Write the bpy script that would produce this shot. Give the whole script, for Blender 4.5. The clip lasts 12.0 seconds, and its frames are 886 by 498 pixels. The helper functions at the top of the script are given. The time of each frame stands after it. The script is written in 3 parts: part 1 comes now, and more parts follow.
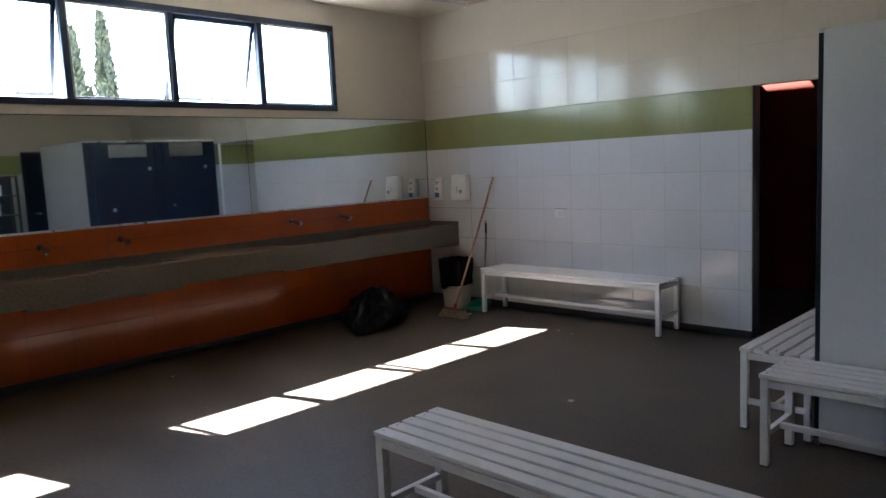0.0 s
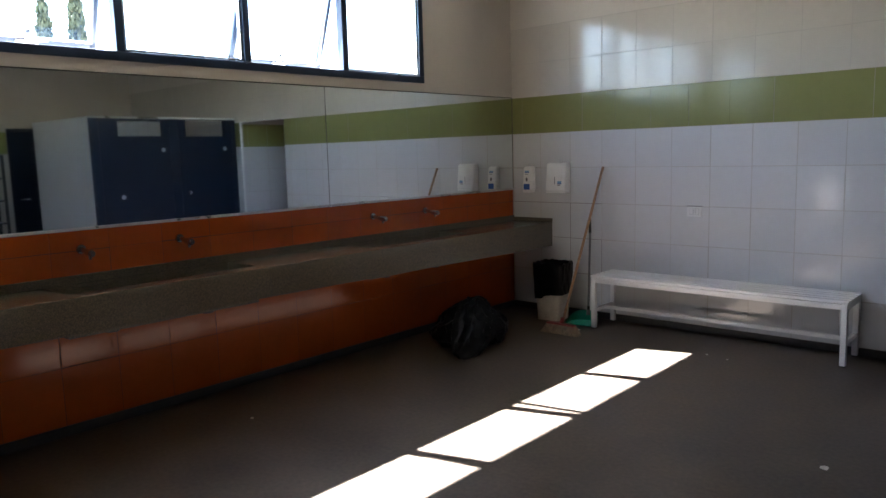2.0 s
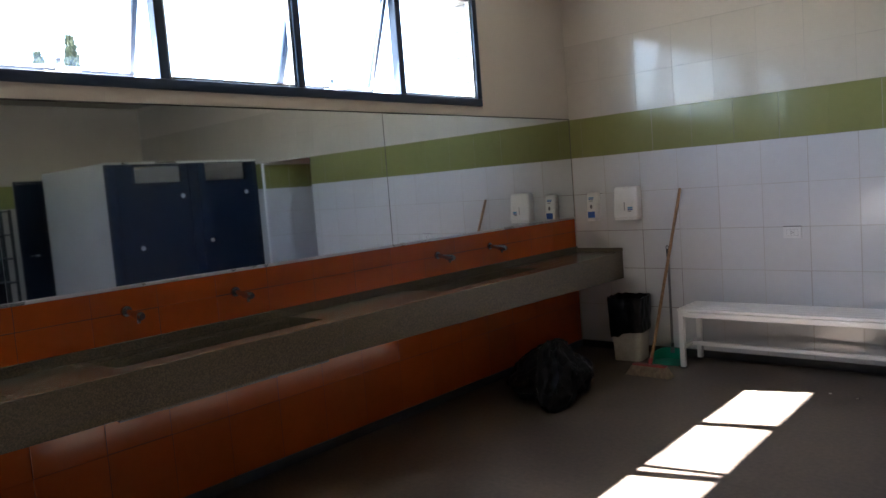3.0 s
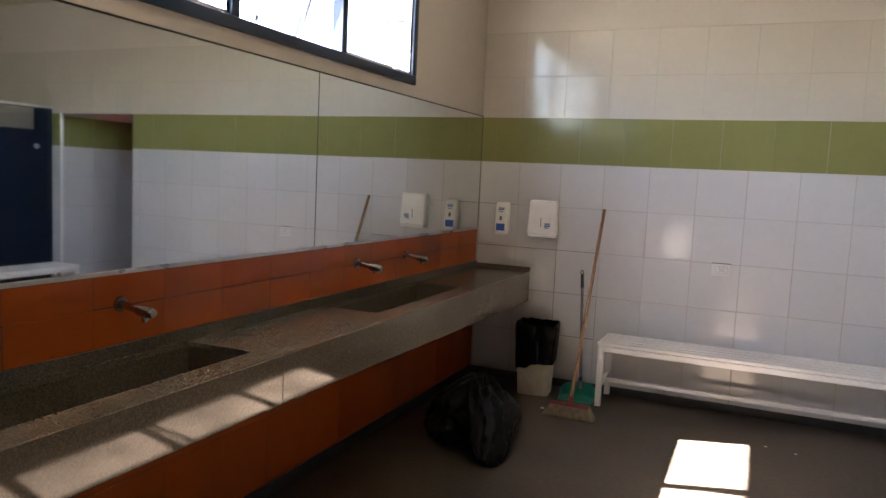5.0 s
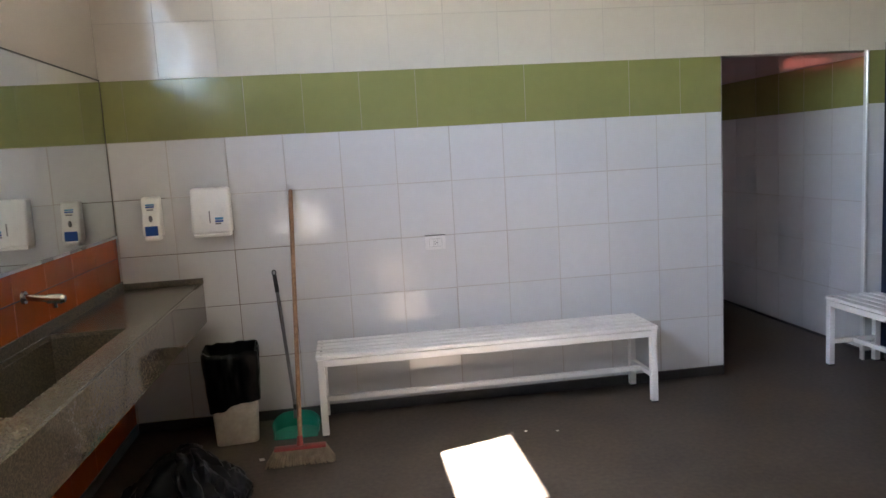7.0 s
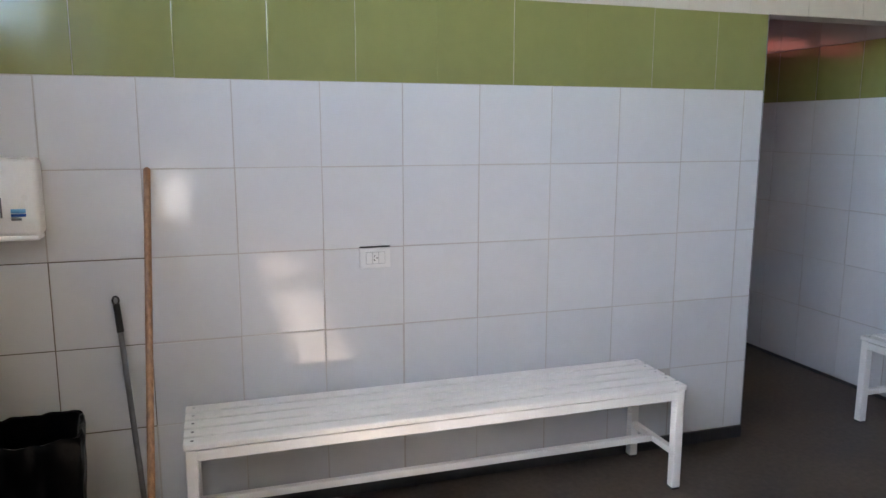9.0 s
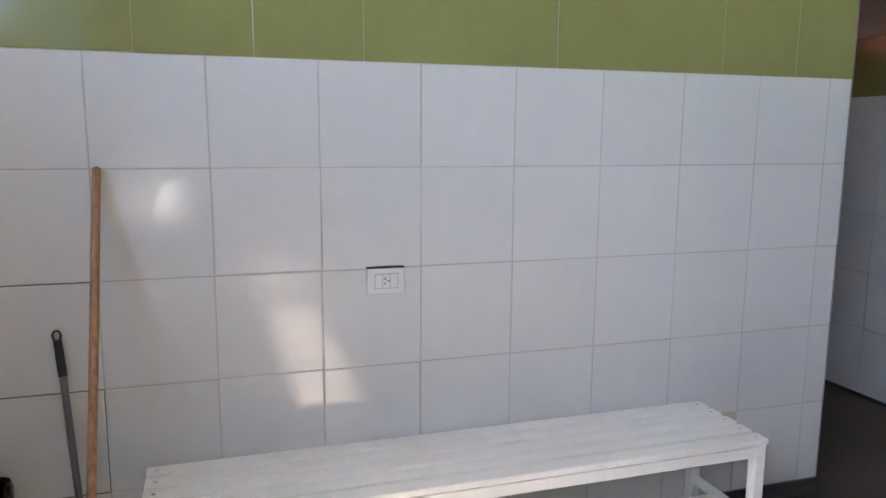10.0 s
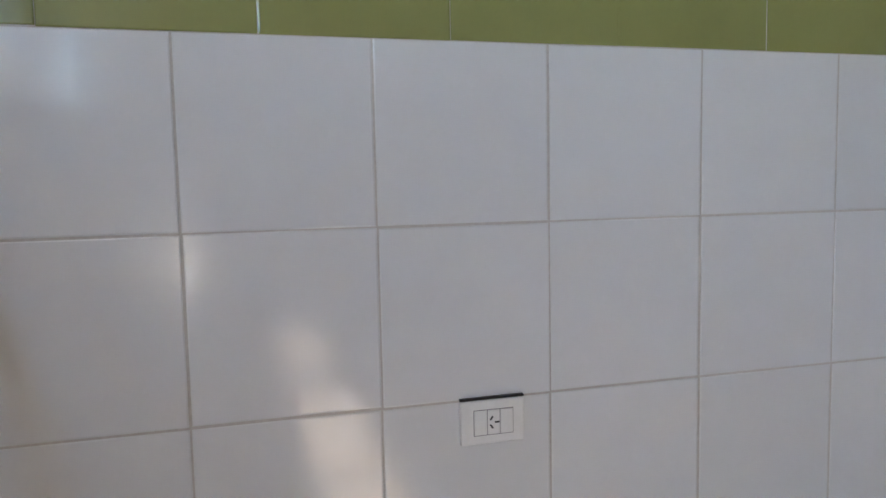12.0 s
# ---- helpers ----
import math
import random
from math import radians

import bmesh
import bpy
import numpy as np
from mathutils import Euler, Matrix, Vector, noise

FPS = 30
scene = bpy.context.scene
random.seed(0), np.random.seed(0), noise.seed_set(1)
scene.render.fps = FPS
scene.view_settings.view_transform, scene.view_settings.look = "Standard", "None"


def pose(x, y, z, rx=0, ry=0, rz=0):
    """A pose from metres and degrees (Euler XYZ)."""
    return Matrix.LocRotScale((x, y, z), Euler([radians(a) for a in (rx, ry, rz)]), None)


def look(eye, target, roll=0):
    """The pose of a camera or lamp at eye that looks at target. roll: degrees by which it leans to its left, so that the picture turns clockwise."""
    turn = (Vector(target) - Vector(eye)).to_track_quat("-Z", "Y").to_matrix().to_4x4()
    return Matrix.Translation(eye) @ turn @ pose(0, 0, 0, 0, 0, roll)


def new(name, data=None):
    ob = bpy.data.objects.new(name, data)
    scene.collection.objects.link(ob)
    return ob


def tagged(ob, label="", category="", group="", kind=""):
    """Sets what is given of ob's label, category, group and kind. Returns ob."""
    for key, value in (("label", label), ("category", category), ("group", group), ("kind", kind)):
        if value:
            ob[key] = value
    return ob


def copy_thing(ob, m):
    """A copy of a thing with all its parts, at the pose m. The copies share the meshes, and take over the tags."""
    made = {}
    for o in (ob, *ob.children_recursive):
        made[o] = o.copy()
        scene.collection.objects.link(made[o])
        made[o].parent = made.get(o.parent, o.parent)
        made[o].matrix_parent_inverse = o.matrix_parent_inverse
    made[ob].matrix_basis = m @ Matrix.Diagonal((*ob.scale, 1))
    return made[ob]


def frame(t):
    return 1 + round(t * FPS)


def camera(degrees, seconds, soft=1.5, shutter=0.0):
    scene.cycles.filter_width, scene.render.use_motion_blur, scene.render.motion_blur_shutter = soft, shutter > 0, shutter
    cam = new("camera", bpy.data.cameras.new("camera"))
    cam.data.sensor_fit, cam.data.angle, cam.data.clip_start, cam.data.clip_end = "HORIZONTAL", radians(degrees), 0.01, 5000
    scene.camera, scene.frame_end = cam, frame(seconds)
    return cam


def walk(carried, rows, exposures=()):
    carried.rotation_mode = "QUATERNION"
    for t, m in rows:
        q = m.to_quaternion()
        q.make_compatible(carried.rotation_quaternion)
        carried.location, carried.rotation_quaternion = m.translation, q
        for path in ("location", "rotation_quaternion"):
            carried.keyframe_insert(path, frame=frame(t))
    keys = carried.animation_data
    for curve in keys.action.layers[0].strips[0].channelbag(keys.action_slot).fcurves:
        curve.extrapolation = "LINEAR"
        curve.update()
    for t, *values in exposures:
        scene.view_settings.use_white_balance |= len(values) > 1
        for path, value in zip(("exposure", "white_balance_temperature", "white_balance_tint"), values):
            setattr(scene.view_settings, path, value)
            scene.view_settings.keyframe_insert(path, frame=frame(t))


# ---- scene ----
cam = camera(62.6, 12.0)
PATH = [
    (0, (6.132, -6.039, 1.572), (4.74, -4.622, 1.341), -2.7),
    (0.5, (5.695, -6.012, 1.541), (4.359, -4.536, 1.348), -1.2),
    (1, (5.263, -5.989, 1.537), (3.903, -4.539, 1.317), -1.2),
    (1.5, (4.792, -5.94, 1.529), (3.435, -4.491, 1.288), 1.1),
    (2, (4.368, -5.935, 1.575), (3.042, -4.46, 1.313), -1.6),
    (2.2, (4.183, -5.916, 1.569), (2.9, -4.401, 1.33), -0.5),
    (2.5, (3.93, -5.877, 1.558), (2.582, -4.41, 1.392), -3.7),
    (4.5, (2.446, -5.661, 1.562), (1.406, -3.967, 1.34), -0.8),
    (5, (2.104, -5.535, 1.588), (1.313, -3.708, 1.394), 2.7),
    (5.5, (1.765, -5.273, 1.534), (1.076, -3.404, 1.355), 3.9),
    (6, (1.607, -5.029, 1.583), (1.104, -3.11, 1.328), -1.25),
    (6.5, (1.458, -4.827, 1.577), (1.457, -2.855, 1.247), -1.0),
    (7, (1.335, -4.456, 1.555), (1.594, -2.489, 1.303), -3.3),
    (7.5, (1.26, -4.097, 1.516), (1.686, -2.157, 1.277), 0.6),
    (7.6, (1.241, -4.018, 1.503), (1.717, -2.085, 1.312), 0.6),
    (7.7, (1.219, -3.963, 1.472), (1.679, -2.025, 1.297), -0.5),
    (9.3, (1.27, -2.747, 1.556), (1.901, -0.88, 1.216), 0.9),
    (9.5, (1.304, -2.674, 1.531), (1.945, -0.81, 1.191), 1.4),
    (10, (1.339, -2.328, 1.513), (1.936, -0.445, 1.2), 0.4),
    (10.5, (1.351, -1.992, 1.511), (1.887, -0.096, 1.166), 0.5),
    (11, (1.32, -1.714, 1.541), (1.894, 0.173, 1.21), -0.7),
    (11.5, (1.37, -1.483, 1.482), (1.941, 0.425, 1.291), 0.3),
    (12, (1.433, -1.287, 1.476), (1.963, 0.634, 1.303), -1.2),
]
EXPOSURES = [(0, 5.45, 5950, 12), (2.5, 5.43, 5850, 13), (4.5, 5.68, 6600, 18), (5.5, 6.08, 6800, 18), (6.5, 6.15, 6500, 16),
             (7.5, 6.32, 6050, 12), (9.5, 6.32, 6050, 11), (12, 5.87, 6200, 10)]
walk(cam, [(t, look(eye, target, roll)) for t, eye, target, roll in PATH], EXPOSURES)
SKY_STRENGTH, SUN_STRENGTH = 0.05, 5.0

# ---- world and sun ----
SUN_WAY = Vector((1.74, 0.56, -2.23)).normalized()
world = bpy.data.worlds.new("sky")
scene.world = world
world.use_nodes = True
wn = world.node_tree.nodes
sky = wn.new("ShaderNodeTexSky")
sky.sky_type = "NISHITA"
sky.sun_disc = False
sky.dust_density = 1.5
sky.sun_elevation = math.asin(-SUN_WAY.z)
sky.sun_rotation = math.atan2(-SUN_WAY.x, -SUN_WAY.y)
wn["Background"].inputs["Strength"].default_value = SKY_STRENGTH
world.node_tree.links.new(sky.outputs[0], wn["Background"].inputs["Color"])

sun = new("sun", bpy.data.lights.new("sun", "SUN"))
sun.data.energy = SUN_STRENGTH
sun.data.angle = radians(0.53)
sun.data.color = (1.0, 0.965, 0.91)
sun.matrix_world = look((-8, -3, 12), Vector((-8, -3, 12)) + SUN_WAY)


# ---- materials ----
def material(name, colour, rough=0.5, metal=0.0, var=0.08, scale=3.0, fine=60.0, bump=0.05, rvar=0.08,
             tint=None, piece=0.0, spec=0.5, coat=0.0, depth=0.002):
    """A surface with variation at two scales, in object metres."""
    m = bpy.data.materials.new(name)
    m.use_nodes = True
    nt = m.node_tree
    nd, ln = nt.nodes, nt.links
    b = nd["Principled BSDF"]
    b.inputs["Metallic"].default_value = metal
    b.inputs["Specular IOR Level"].default_value = spec
    b.inputs["Coat Weight"].default_value = coat
    b.inputs["Coat Roughness"].default_value = 0.12
    geo = nd.new("ShaderNodeNewGeometry")
    big = nd.new("ShaderNodeTexNoise")
    big.inputs["Scale"].default_value = scale
    big.inputs["Detail"].default_value = 4
    small = nd.new("ShaderNodeTexNoise")
    small.inputs["Scale"].default_value = fine
    small.inputs["Detail"].default_value = 3
    ln.new(geo.outputs["Position"], big.inputs["Vector"])
    ln.new(geo.outputs["Position"], small.inputs["Vector"])
    add = nd.new("ShaderNodeMath")
    add.operation = "MULTIPLY_ADD"
    ln.new(small.outputs["Fac"], add.inputs[0])
    add.inputs[1].default_value = 0.5
    ln.new(big.outputs["Fac"], add.inputs[2])
    ramp = nd.new("ShaderNodeMapRange")
    ramp.inputs["From Min"].default_value = 0.45
    ramp.inputs["From Max"].default_value = 1.05
    ln.new(add.outputs[0], ramp.inputs["Value"])
    mix = nd.new("ShaderNodeMix")
    mix.data_type = "RGBA"
    dark = tint or tuple(c * (1 - 2 * var) for c in colour)
    mix.inputs["A"].default_value = (*dark, 1)
    mix.inputs["B"].default_value = (*[min(1, c * (1 + 0.3 * var)) for c in colour], 1)
    ln.new(ramp.outputs[0], mix.inputs["Factor"])
    out = mix.outputs["Result"]
    if piece:
        info = nd.new("ShaderNodeObjectInfo")
        hsv = nd.new("ShaderNodeHueSaturation")
        val = nd.new("ShaderNodeMapRange")
        val.inputs["To Min"].default_value = 1 - piece
        val.inputs["To Max"].default_value = 1 + piece
        ln.new(info.outputs["Random"], val.inputs["Value"])
        ln.new(val.outputs[0], hsv.inputs["Value"])
        ln.new(out, hsv.inputs["Color"])
        out = hsv.outputs["Color"]
    ln.new(out, b.inputs["Base Color"])
    rr = nd.new("ShaderNodeMapRange")
    rr.inputs["To Min"].default_value = max(0.02, rough - rvar)
    rr.inputs["To Max"].default_value = min(1, rough + rvar)
    ln.new(big.outputs["Fac"], rr.inputs["Value"])
    ln.new(rr.outputs[0], b.inputs["Roughness"])
    if bump:
        bp = nd.new("ShaderNodeBump")
        bp.inputs["Strength"].default_value = bump
        bp.inputs["Distance"].default_value = depth
        ln.new(add.outputs[0], bp.inputs["Height"])
        ln.new(bp.outputs[0], b.inputs["Normal"])
    return m


def granite(name, gloss):
    """Grey speckled polished granite."""
    m = material(name, (0.16, 0.15, 0.13), rough=gloss, rvar=0.02, var=0.2, scale=4, fine=180, bump=0, spec=0.6)
    nd, ln = m.node_tree.nodes, m.node_tree.links
    b = nd["Principled BSDF"]
    geo = nd.new("ShaderNodeNewGeometry")
    vor = nd.new("ShaderNodeTexVoronoi")
    vor.inputs["Scale"].default_value = 210
    ln.new(geo.outputs["Position"], vor.inputs["Vector"])
    cr = nd.new("ShaderNodeValToRGB")
    e = cr.color_ramp.elements
    e[0].position, e[0].color = 0.0, (0.078, 0.070, 0.056, 1)
    e[1].position, e[1].color = 1.0, (0.19, 0.162, 0.118, 1)
    for pos, c in ((0.3, (0.095, 0.086, 0.069, 1)), (0.55, (0.128, 0.111, 0.081, 1)), (0.8, (0.158, 0.135, 0.098, 1))):
        k = e.new(pos)
        k.color = c
    ln.new(vor.outputs["Color"], cr.inputs["Fac"])
    ln.new(cr.outputs["Color"], b.inputs["Base Color"])
    return m


def wood(name, a, c, rough=0.5, scale=30.0):
    m = material(name, a, rough=rough, var=0.15, scale=6, fine=90, bump=0.1)
    nd, ln = m.node_tree.nodes, m.node_tree.links
    tc = nd.new("ShaderNodeTexCoord")
    mp = nd.new("ShaderNodeMapping")
    mp.inputs["Scale"].default_value = (scale * 3, scale * 3, 2.5)
    ln.new(tc.outputs["Object"], mp.inputs["Vector"])
    nz = nd.new("ShaderNodeTexNoise")
    nz.inputs["Scale"].default_value = 1.0
    nz.inputs["Detail"].default_value = 5
    ln.new(mp.outputs[0], nz.inputs["Vector"])
    cr = nd.new("ShaderNodeValToRGB")
    cr.color_ramp.elements[0].position, cr.color_ramp.elements[0].color = 0.3, (*c, 1)
    cr.color_ramp.elements[1].position, cr.color_ramp.elements[1].color = 0.7, (*a, 1)
    ln.new(nz.outputs["Fac"], cr.inputs["Fac"])
    ln.new(cr.outputs["Color"], nd["Principled BSDF"].inputs["Base Color"])
    return m


def pane_glass(name):
    m = bpy.data.materials.new(name)
    m.use_nodes = True
    nd, ln = m.node_tree.nodes, m.node_tree.links
    nd.remove(nd["Principled BSDF"])
    tr = nd.new("ShaderNodeBsdfTransparent")
    tr.inputs["Color"].default_value = (0.93, 0.96, 0.97, 1)
    gl = nd.new("ShaderNodeBsdfGlossy")
    gl.inputs["Roughness"].default_value = 0.02
    mx = nd.new("ShaderNodeMixShader")
    mx.inputs[0].default_value = 0.05
    ln.new(tr.outputs[0], mx.inputs[1])
    ln.new(gl.outputs[0], mx.inputs[2])
    ln.new(mx.outputs[0], nd["Material Output"].inputs["Surface"])
    return m


M_TILE_UP = material("cream_painted_tile", (0.60, 0.565, 0.505), rough=0.12, rvar=0.04, var=0.04, scale=1.6, fine=14, bump=0.04, piece=0.01, depth=0.004, spec=0.5)
M_TILE = material("white_tile", (0.64, 0.645, 0.65), rough=0.12, rvar=0.035, var=0.03, scale=1.6, fine=14, bump=0.035, piece=0.02, depth=0.004, spec=0.72)
M_GREEN = material("green_tile", (0.255, 0.265, 0.098), rough=0.14, rvar=0.04, var=0.06, scale=1.8, fine=16, bump=0.05, piece=0.008, depth=0.004)
M_ORANGE = material("orange_tile", (0.45, 0.092, 0.012), rough=0.15, rvar=0.03, var=0.08, scale=2, fine=16, bump=0.05, piece=0.05, depth=0.004, spec=0.36)
# passage orange, its colour lowered so that the passage stays dim
M_PASSAGE = material("dimmed_orange_paint", (0.15, 0.013, 0.001), rough=0.5, var=0.12, scale=2, fine=40, bump=0.08)
M_GROUT_DARK = material("dark_grout", (0.05, 0.028, 0.018), rough=0.85, var=0.3, scale=2, fine=120, bump=0.1)
M_GROUT_RUST = material("rust_grout", (0.17, 0.052, 0.02), rough=0.85, var=0.3, scale=2, fine=120, bump=0.1)
M_DIRT = material("grimy_grout", (0.20, 0.165, 0.13), rough=0.9, var=0.35, scale=9, fine=80, bump=0.1)
M_GROUT = material("grout", (0.53, 0.50, 0.46), rough=0.85, var=0.16, scale=1.3, fine=120, bump=0.2)
M_PLASTER = material("painted_plaster", (0.62, 0.58, 0.52), rough=0.62, var=0.05, scale=1.2, fine=70, bump=0.12)
M_CEIL = material("ceiling_paint", (0.62, 0.57, 0.49), rough=0.75, var=0.04, scale=1, fine=80, bump=0.1)
# far walls: darker than the other plaster to weaken light bounced into the room
M_FARWALL = material("bounce_cut_beige", (0.44, 0.39, 0.32), rough=0.6, var=0.1, scale=1.2, fine=70, bump=0.1)
M_RACK = material("dark_rack_metal", (0.03, 0.03, 0.032), rough=0.5, metal=0.3, var=0.2, scale=10, bump=0.04)
M_POLEMETAL = material("dull_grey_pole", (0.20, 0.20, 0.21), rough=0.35, metal=0.6, var=0.12, scale=20, bump=0.02)
M_FLOOR = material("polished_cement_floor", (0.102, 0.080, 0.061), rough=0.46, rvar=0.16, var=0.36, scale=2.2, fine=38, bump=0.08, spec=0.28)
M_SKIRT = material("dark_skirting", (0.045, 0.043, 0.042), rough=0.45, var=0.2, scale=5, fine=60, bump=0.05)
M_GRANITE = granite("speckled_granite", 0.06)
M_GRANITE_TOP = granite("dulled_granite", 0.26)
M_MIRROR = material("mirror_silver", (0.80, 0.84, 0.84), rough=0.015, rvar=0.01, metal=1.0, var=0.01, bump=0)
M_ALU = material("brushed_aluminium", (0.62, 0.62, 0.61), rough=0.28, metal=1.0, var=0.08, fine=200, bump=0.02)
M_TRIM = material("bright_aluminium", (0.86, 0.86, 0.85), rough=0.32, metal=1.0, var=0.04, fine=200, bump=0.01)
M_CHROME = material("worn_chrome", (0.42, 0.39, 0.35), rough=0.17, metal=1.0, var=0.1, scale=30, fine=200, bump=0.02)
M_FRAME = material("dark_blue_window_paint", (0.020, 0.042, 0.085), rough=0.4, var=0.2, scale=8, fine=90, bump=0.05)
M_GLASS = pane_glass("window_glass")
M_BENCH = material("white_bench_paint", (0.83, 0.82, 0.80), rough=0.32, var=0.05, scale=5, fine=60, bump=0.05, tint=(0.755, 0.745, 0.725))
M_DARKLAM = material("navy_laminate", (0.008, 0.014, 0.030), rough=0.34, rvar=0.03, var=0.15, scale=3, fine=60, bump=0, spec=0.3)
M_WHITELAM = material("white_laminate", (0.70, 0.71, 0.71), rough=0.35, var=0.05, scale=2, fine=60, bump=0.04)
M_WHITEPL = material("white_plastic", (0.86, 0.86, 0.84), rough=0.3, var=0.04, scale=12, fine=100, bump=0.02)
M_SOCKETPL = material("aged_socket_plastic", (0.70, 0.70, 0.69), rough=0.35, var=0.05, scale=12, fine=100, bump=0.02)
M_BLUEPL = material("blue_plastic", (0.02, 0.10, 0.42), rough=0.3, var=0.1, scale=20, bump=0.02)
M_GREYPL = material("grey_plastic", (0.18, 0.18, 0.19), rough=0.4, var=0.1, scale=20, bump=0.02)
M_SKYPL = material("light_blue_print", (0.12, 0.35, 0.60), rough=0.35, var=0.1, scale=60, bump=0)
M_BLACKPL = material("black_plastic", (0.012, 0.012, 0.013), rough=0.35, var=0.2, scale=20, bump=0.03)
M_BAG = material("black_bin_liner", (0.003, 0.0035, 0.005), rough=0.34, rvar=0.1, var=0.3, scale=9, fine=30, bump=0.35, depth=0.008, spec=0.13)
M_BIN = material("dirty_white_bin", (0.62, 0.58, 0.50), rough=0.45, var=0.16, scale=7, fine=50, bump=0.05, tint=(0.42, 0.37, 0.29))
M_TEAL = material("green_dustpan_plastic", (0.01, 0.26, 0.17), rough=0.35, var=0.12, scale=12, bump=0.03)
M_POLE = wood("broom_handle_wood", (0.36, 0.20, 0.10), (0.20, 0.10, 0.05))
M_BRISTLE = material("straw_bristle", (0.31, 0.245, 0.17), rough=0.8, var=0.25, scale=30, fine=250, bump=0.4, tint=(0.16, 0.12, 0.08))
M_REDPL = material("red_brush_block", (0.30, 0.035, 0.03), rough=0.4, var=0.2, scale=20, bump=0.04)
M_PAPER = material("litter_paper", (0.7, 0.68, 0.62), rough=0.8, var=0.1, scale=30, bump=0.1)
# base colour set far below that of white blocks
M_BLOCK = material("darkened_white_block", (0.22, 0.215, 0.205), rough=0.8, var=0.08, scale=4, fine=60, bump=0.2)
M_GROUND = material("dry_ground", (0.17, 0.15, 0.12), rough=0.95, var=0.25, scale=0.3, fine=6, bump=0.2)
M_BARK = material("bark", (0.14, 0.10, 0.07), rough=0.9, var=0.3, scale=8, fine=50, bump=0.5)
M_LEAF = material("cypress_foliage", (0.11, 0.13, 0.075), rough=0.7, var=0.35, scale=1.5, fine=12, bump=0)
M_LAMPBODY = material("lamp_enamel", (0.72, 0.70, 0.64), rough=0.4, var=0.05, scale=6, bump=0.03)
M_TUBE = material("fluorescent_tube_glass", (0.78, 0.78, 0.76), rough=0.2, var=0.03, bump=0)
M_PIPE = material("stained_pipe", (0.09, 0.085, 0.08), rough=0.45, metal=0.6, var=0.3, scale=20, bump=0.06)


# ---- mesh helpers ----
def add_box(bm, x0, x1, y0, y1, z0, z1, bevel=0.0, seg=2, m=None):
    """A box between two corners, with rounded edges."""
    r = bmesh.ops.create_cube(bm, size=1.0)
    vs = r["verts"]
    bmesh.ops.scale(bm, vec=(x1 - x0, y1 - y0, z1 - z0), verts=vs)
    bmesh.ops.translate(bm, vec=((x0 + x1) / 2, (y0 + y1) / 2, (z0 + z1) / 2), verts=vs)
    if bevel:
        es = list({e for v in vs for e in v.link_edges})
        g = bmesh.ops.bevel(bm, geom=es, offset=bevel, segments=seg, affect="EDGES", profile=0.5)
        vs = list({v for f in g["faces"] for v in f.verts} | {v for v in vs if v.is_valid})
    if m is not None:
        bmesh.ops.transform(bm, matrix=m, verts=vs)
    return vs


def add_rod(bm, a, b, r0, r1=None, seg=14):
    """A round rod from a to b."""
    a, b = Vector(a), Vector(b)
    d = b - a
    rot = d.to_track_quat("Z", "Y").to_matrix().to_4x4()
    bmesh.ops.create_cone(bm, cap_ends=True, segments=seg, radius1=r0, radius2=r0 if r1 is None else r1, depth=d.length,
                          matrix=Matrix.Translation((a + b) / 2) @ rot)


def mesh_of(name, bm, mat, smooth=False):
    bmesh.ops.recalc_face_normals(bm, faces=bm.faces)
    me = bpy.data.meshes.new(name)
    bm.to_mesh(me)
    bm.free()
    me.materials.append(mat)
    if smooth:
        for p in me.polygons:
            p.use_smooth = True
        if smooth == "box":
            # normals weighted by area, so that flat faces stay flat between rounded edges
            n = [Vector() for _ in me.vertices]
            for p in me.polygons:
                for k in p.vertices:
                    n[k] += p.normal * p.area
            me.normals_split_custom_set_from_vertices([v.normalized() for v in n])
        else:
            me.set_sharp_from_angle(angle=radians(38))
    return me


def thing(name, label, category, group="", kind="", at=(0, 0, 0)):
    ob = new(name)
    ob.location = at
    ob.empty_display_size = 0.1
    return tagged(ob, label, category, group, kind)


def part(name, bm, mat, parent, label="", smooth=True):
    """Links a bmesh, given in the parent's own space, as one part of it."""
    ob = new(name, mesh_of(name, bm, mat, smooth))
    ob.parent = parent
    if label:
        tagged(ob, label)
    return ob


def solid(name, bm, mat, label, category, group="", kind="", smooth=True):
    return tagged(new(name, mesh_of(name, bm, mat, smooth)), label, category, group, kind)


def box_part(name, dims, mat, parent, label="", bevel=0.004, seg=2):
    bm = bmesh.new()
    add_box(bm, *dims, bevel=bevel, seg=seg)
    return part(name, bm, mat, parent, label, smooth="box" if bevel else False)


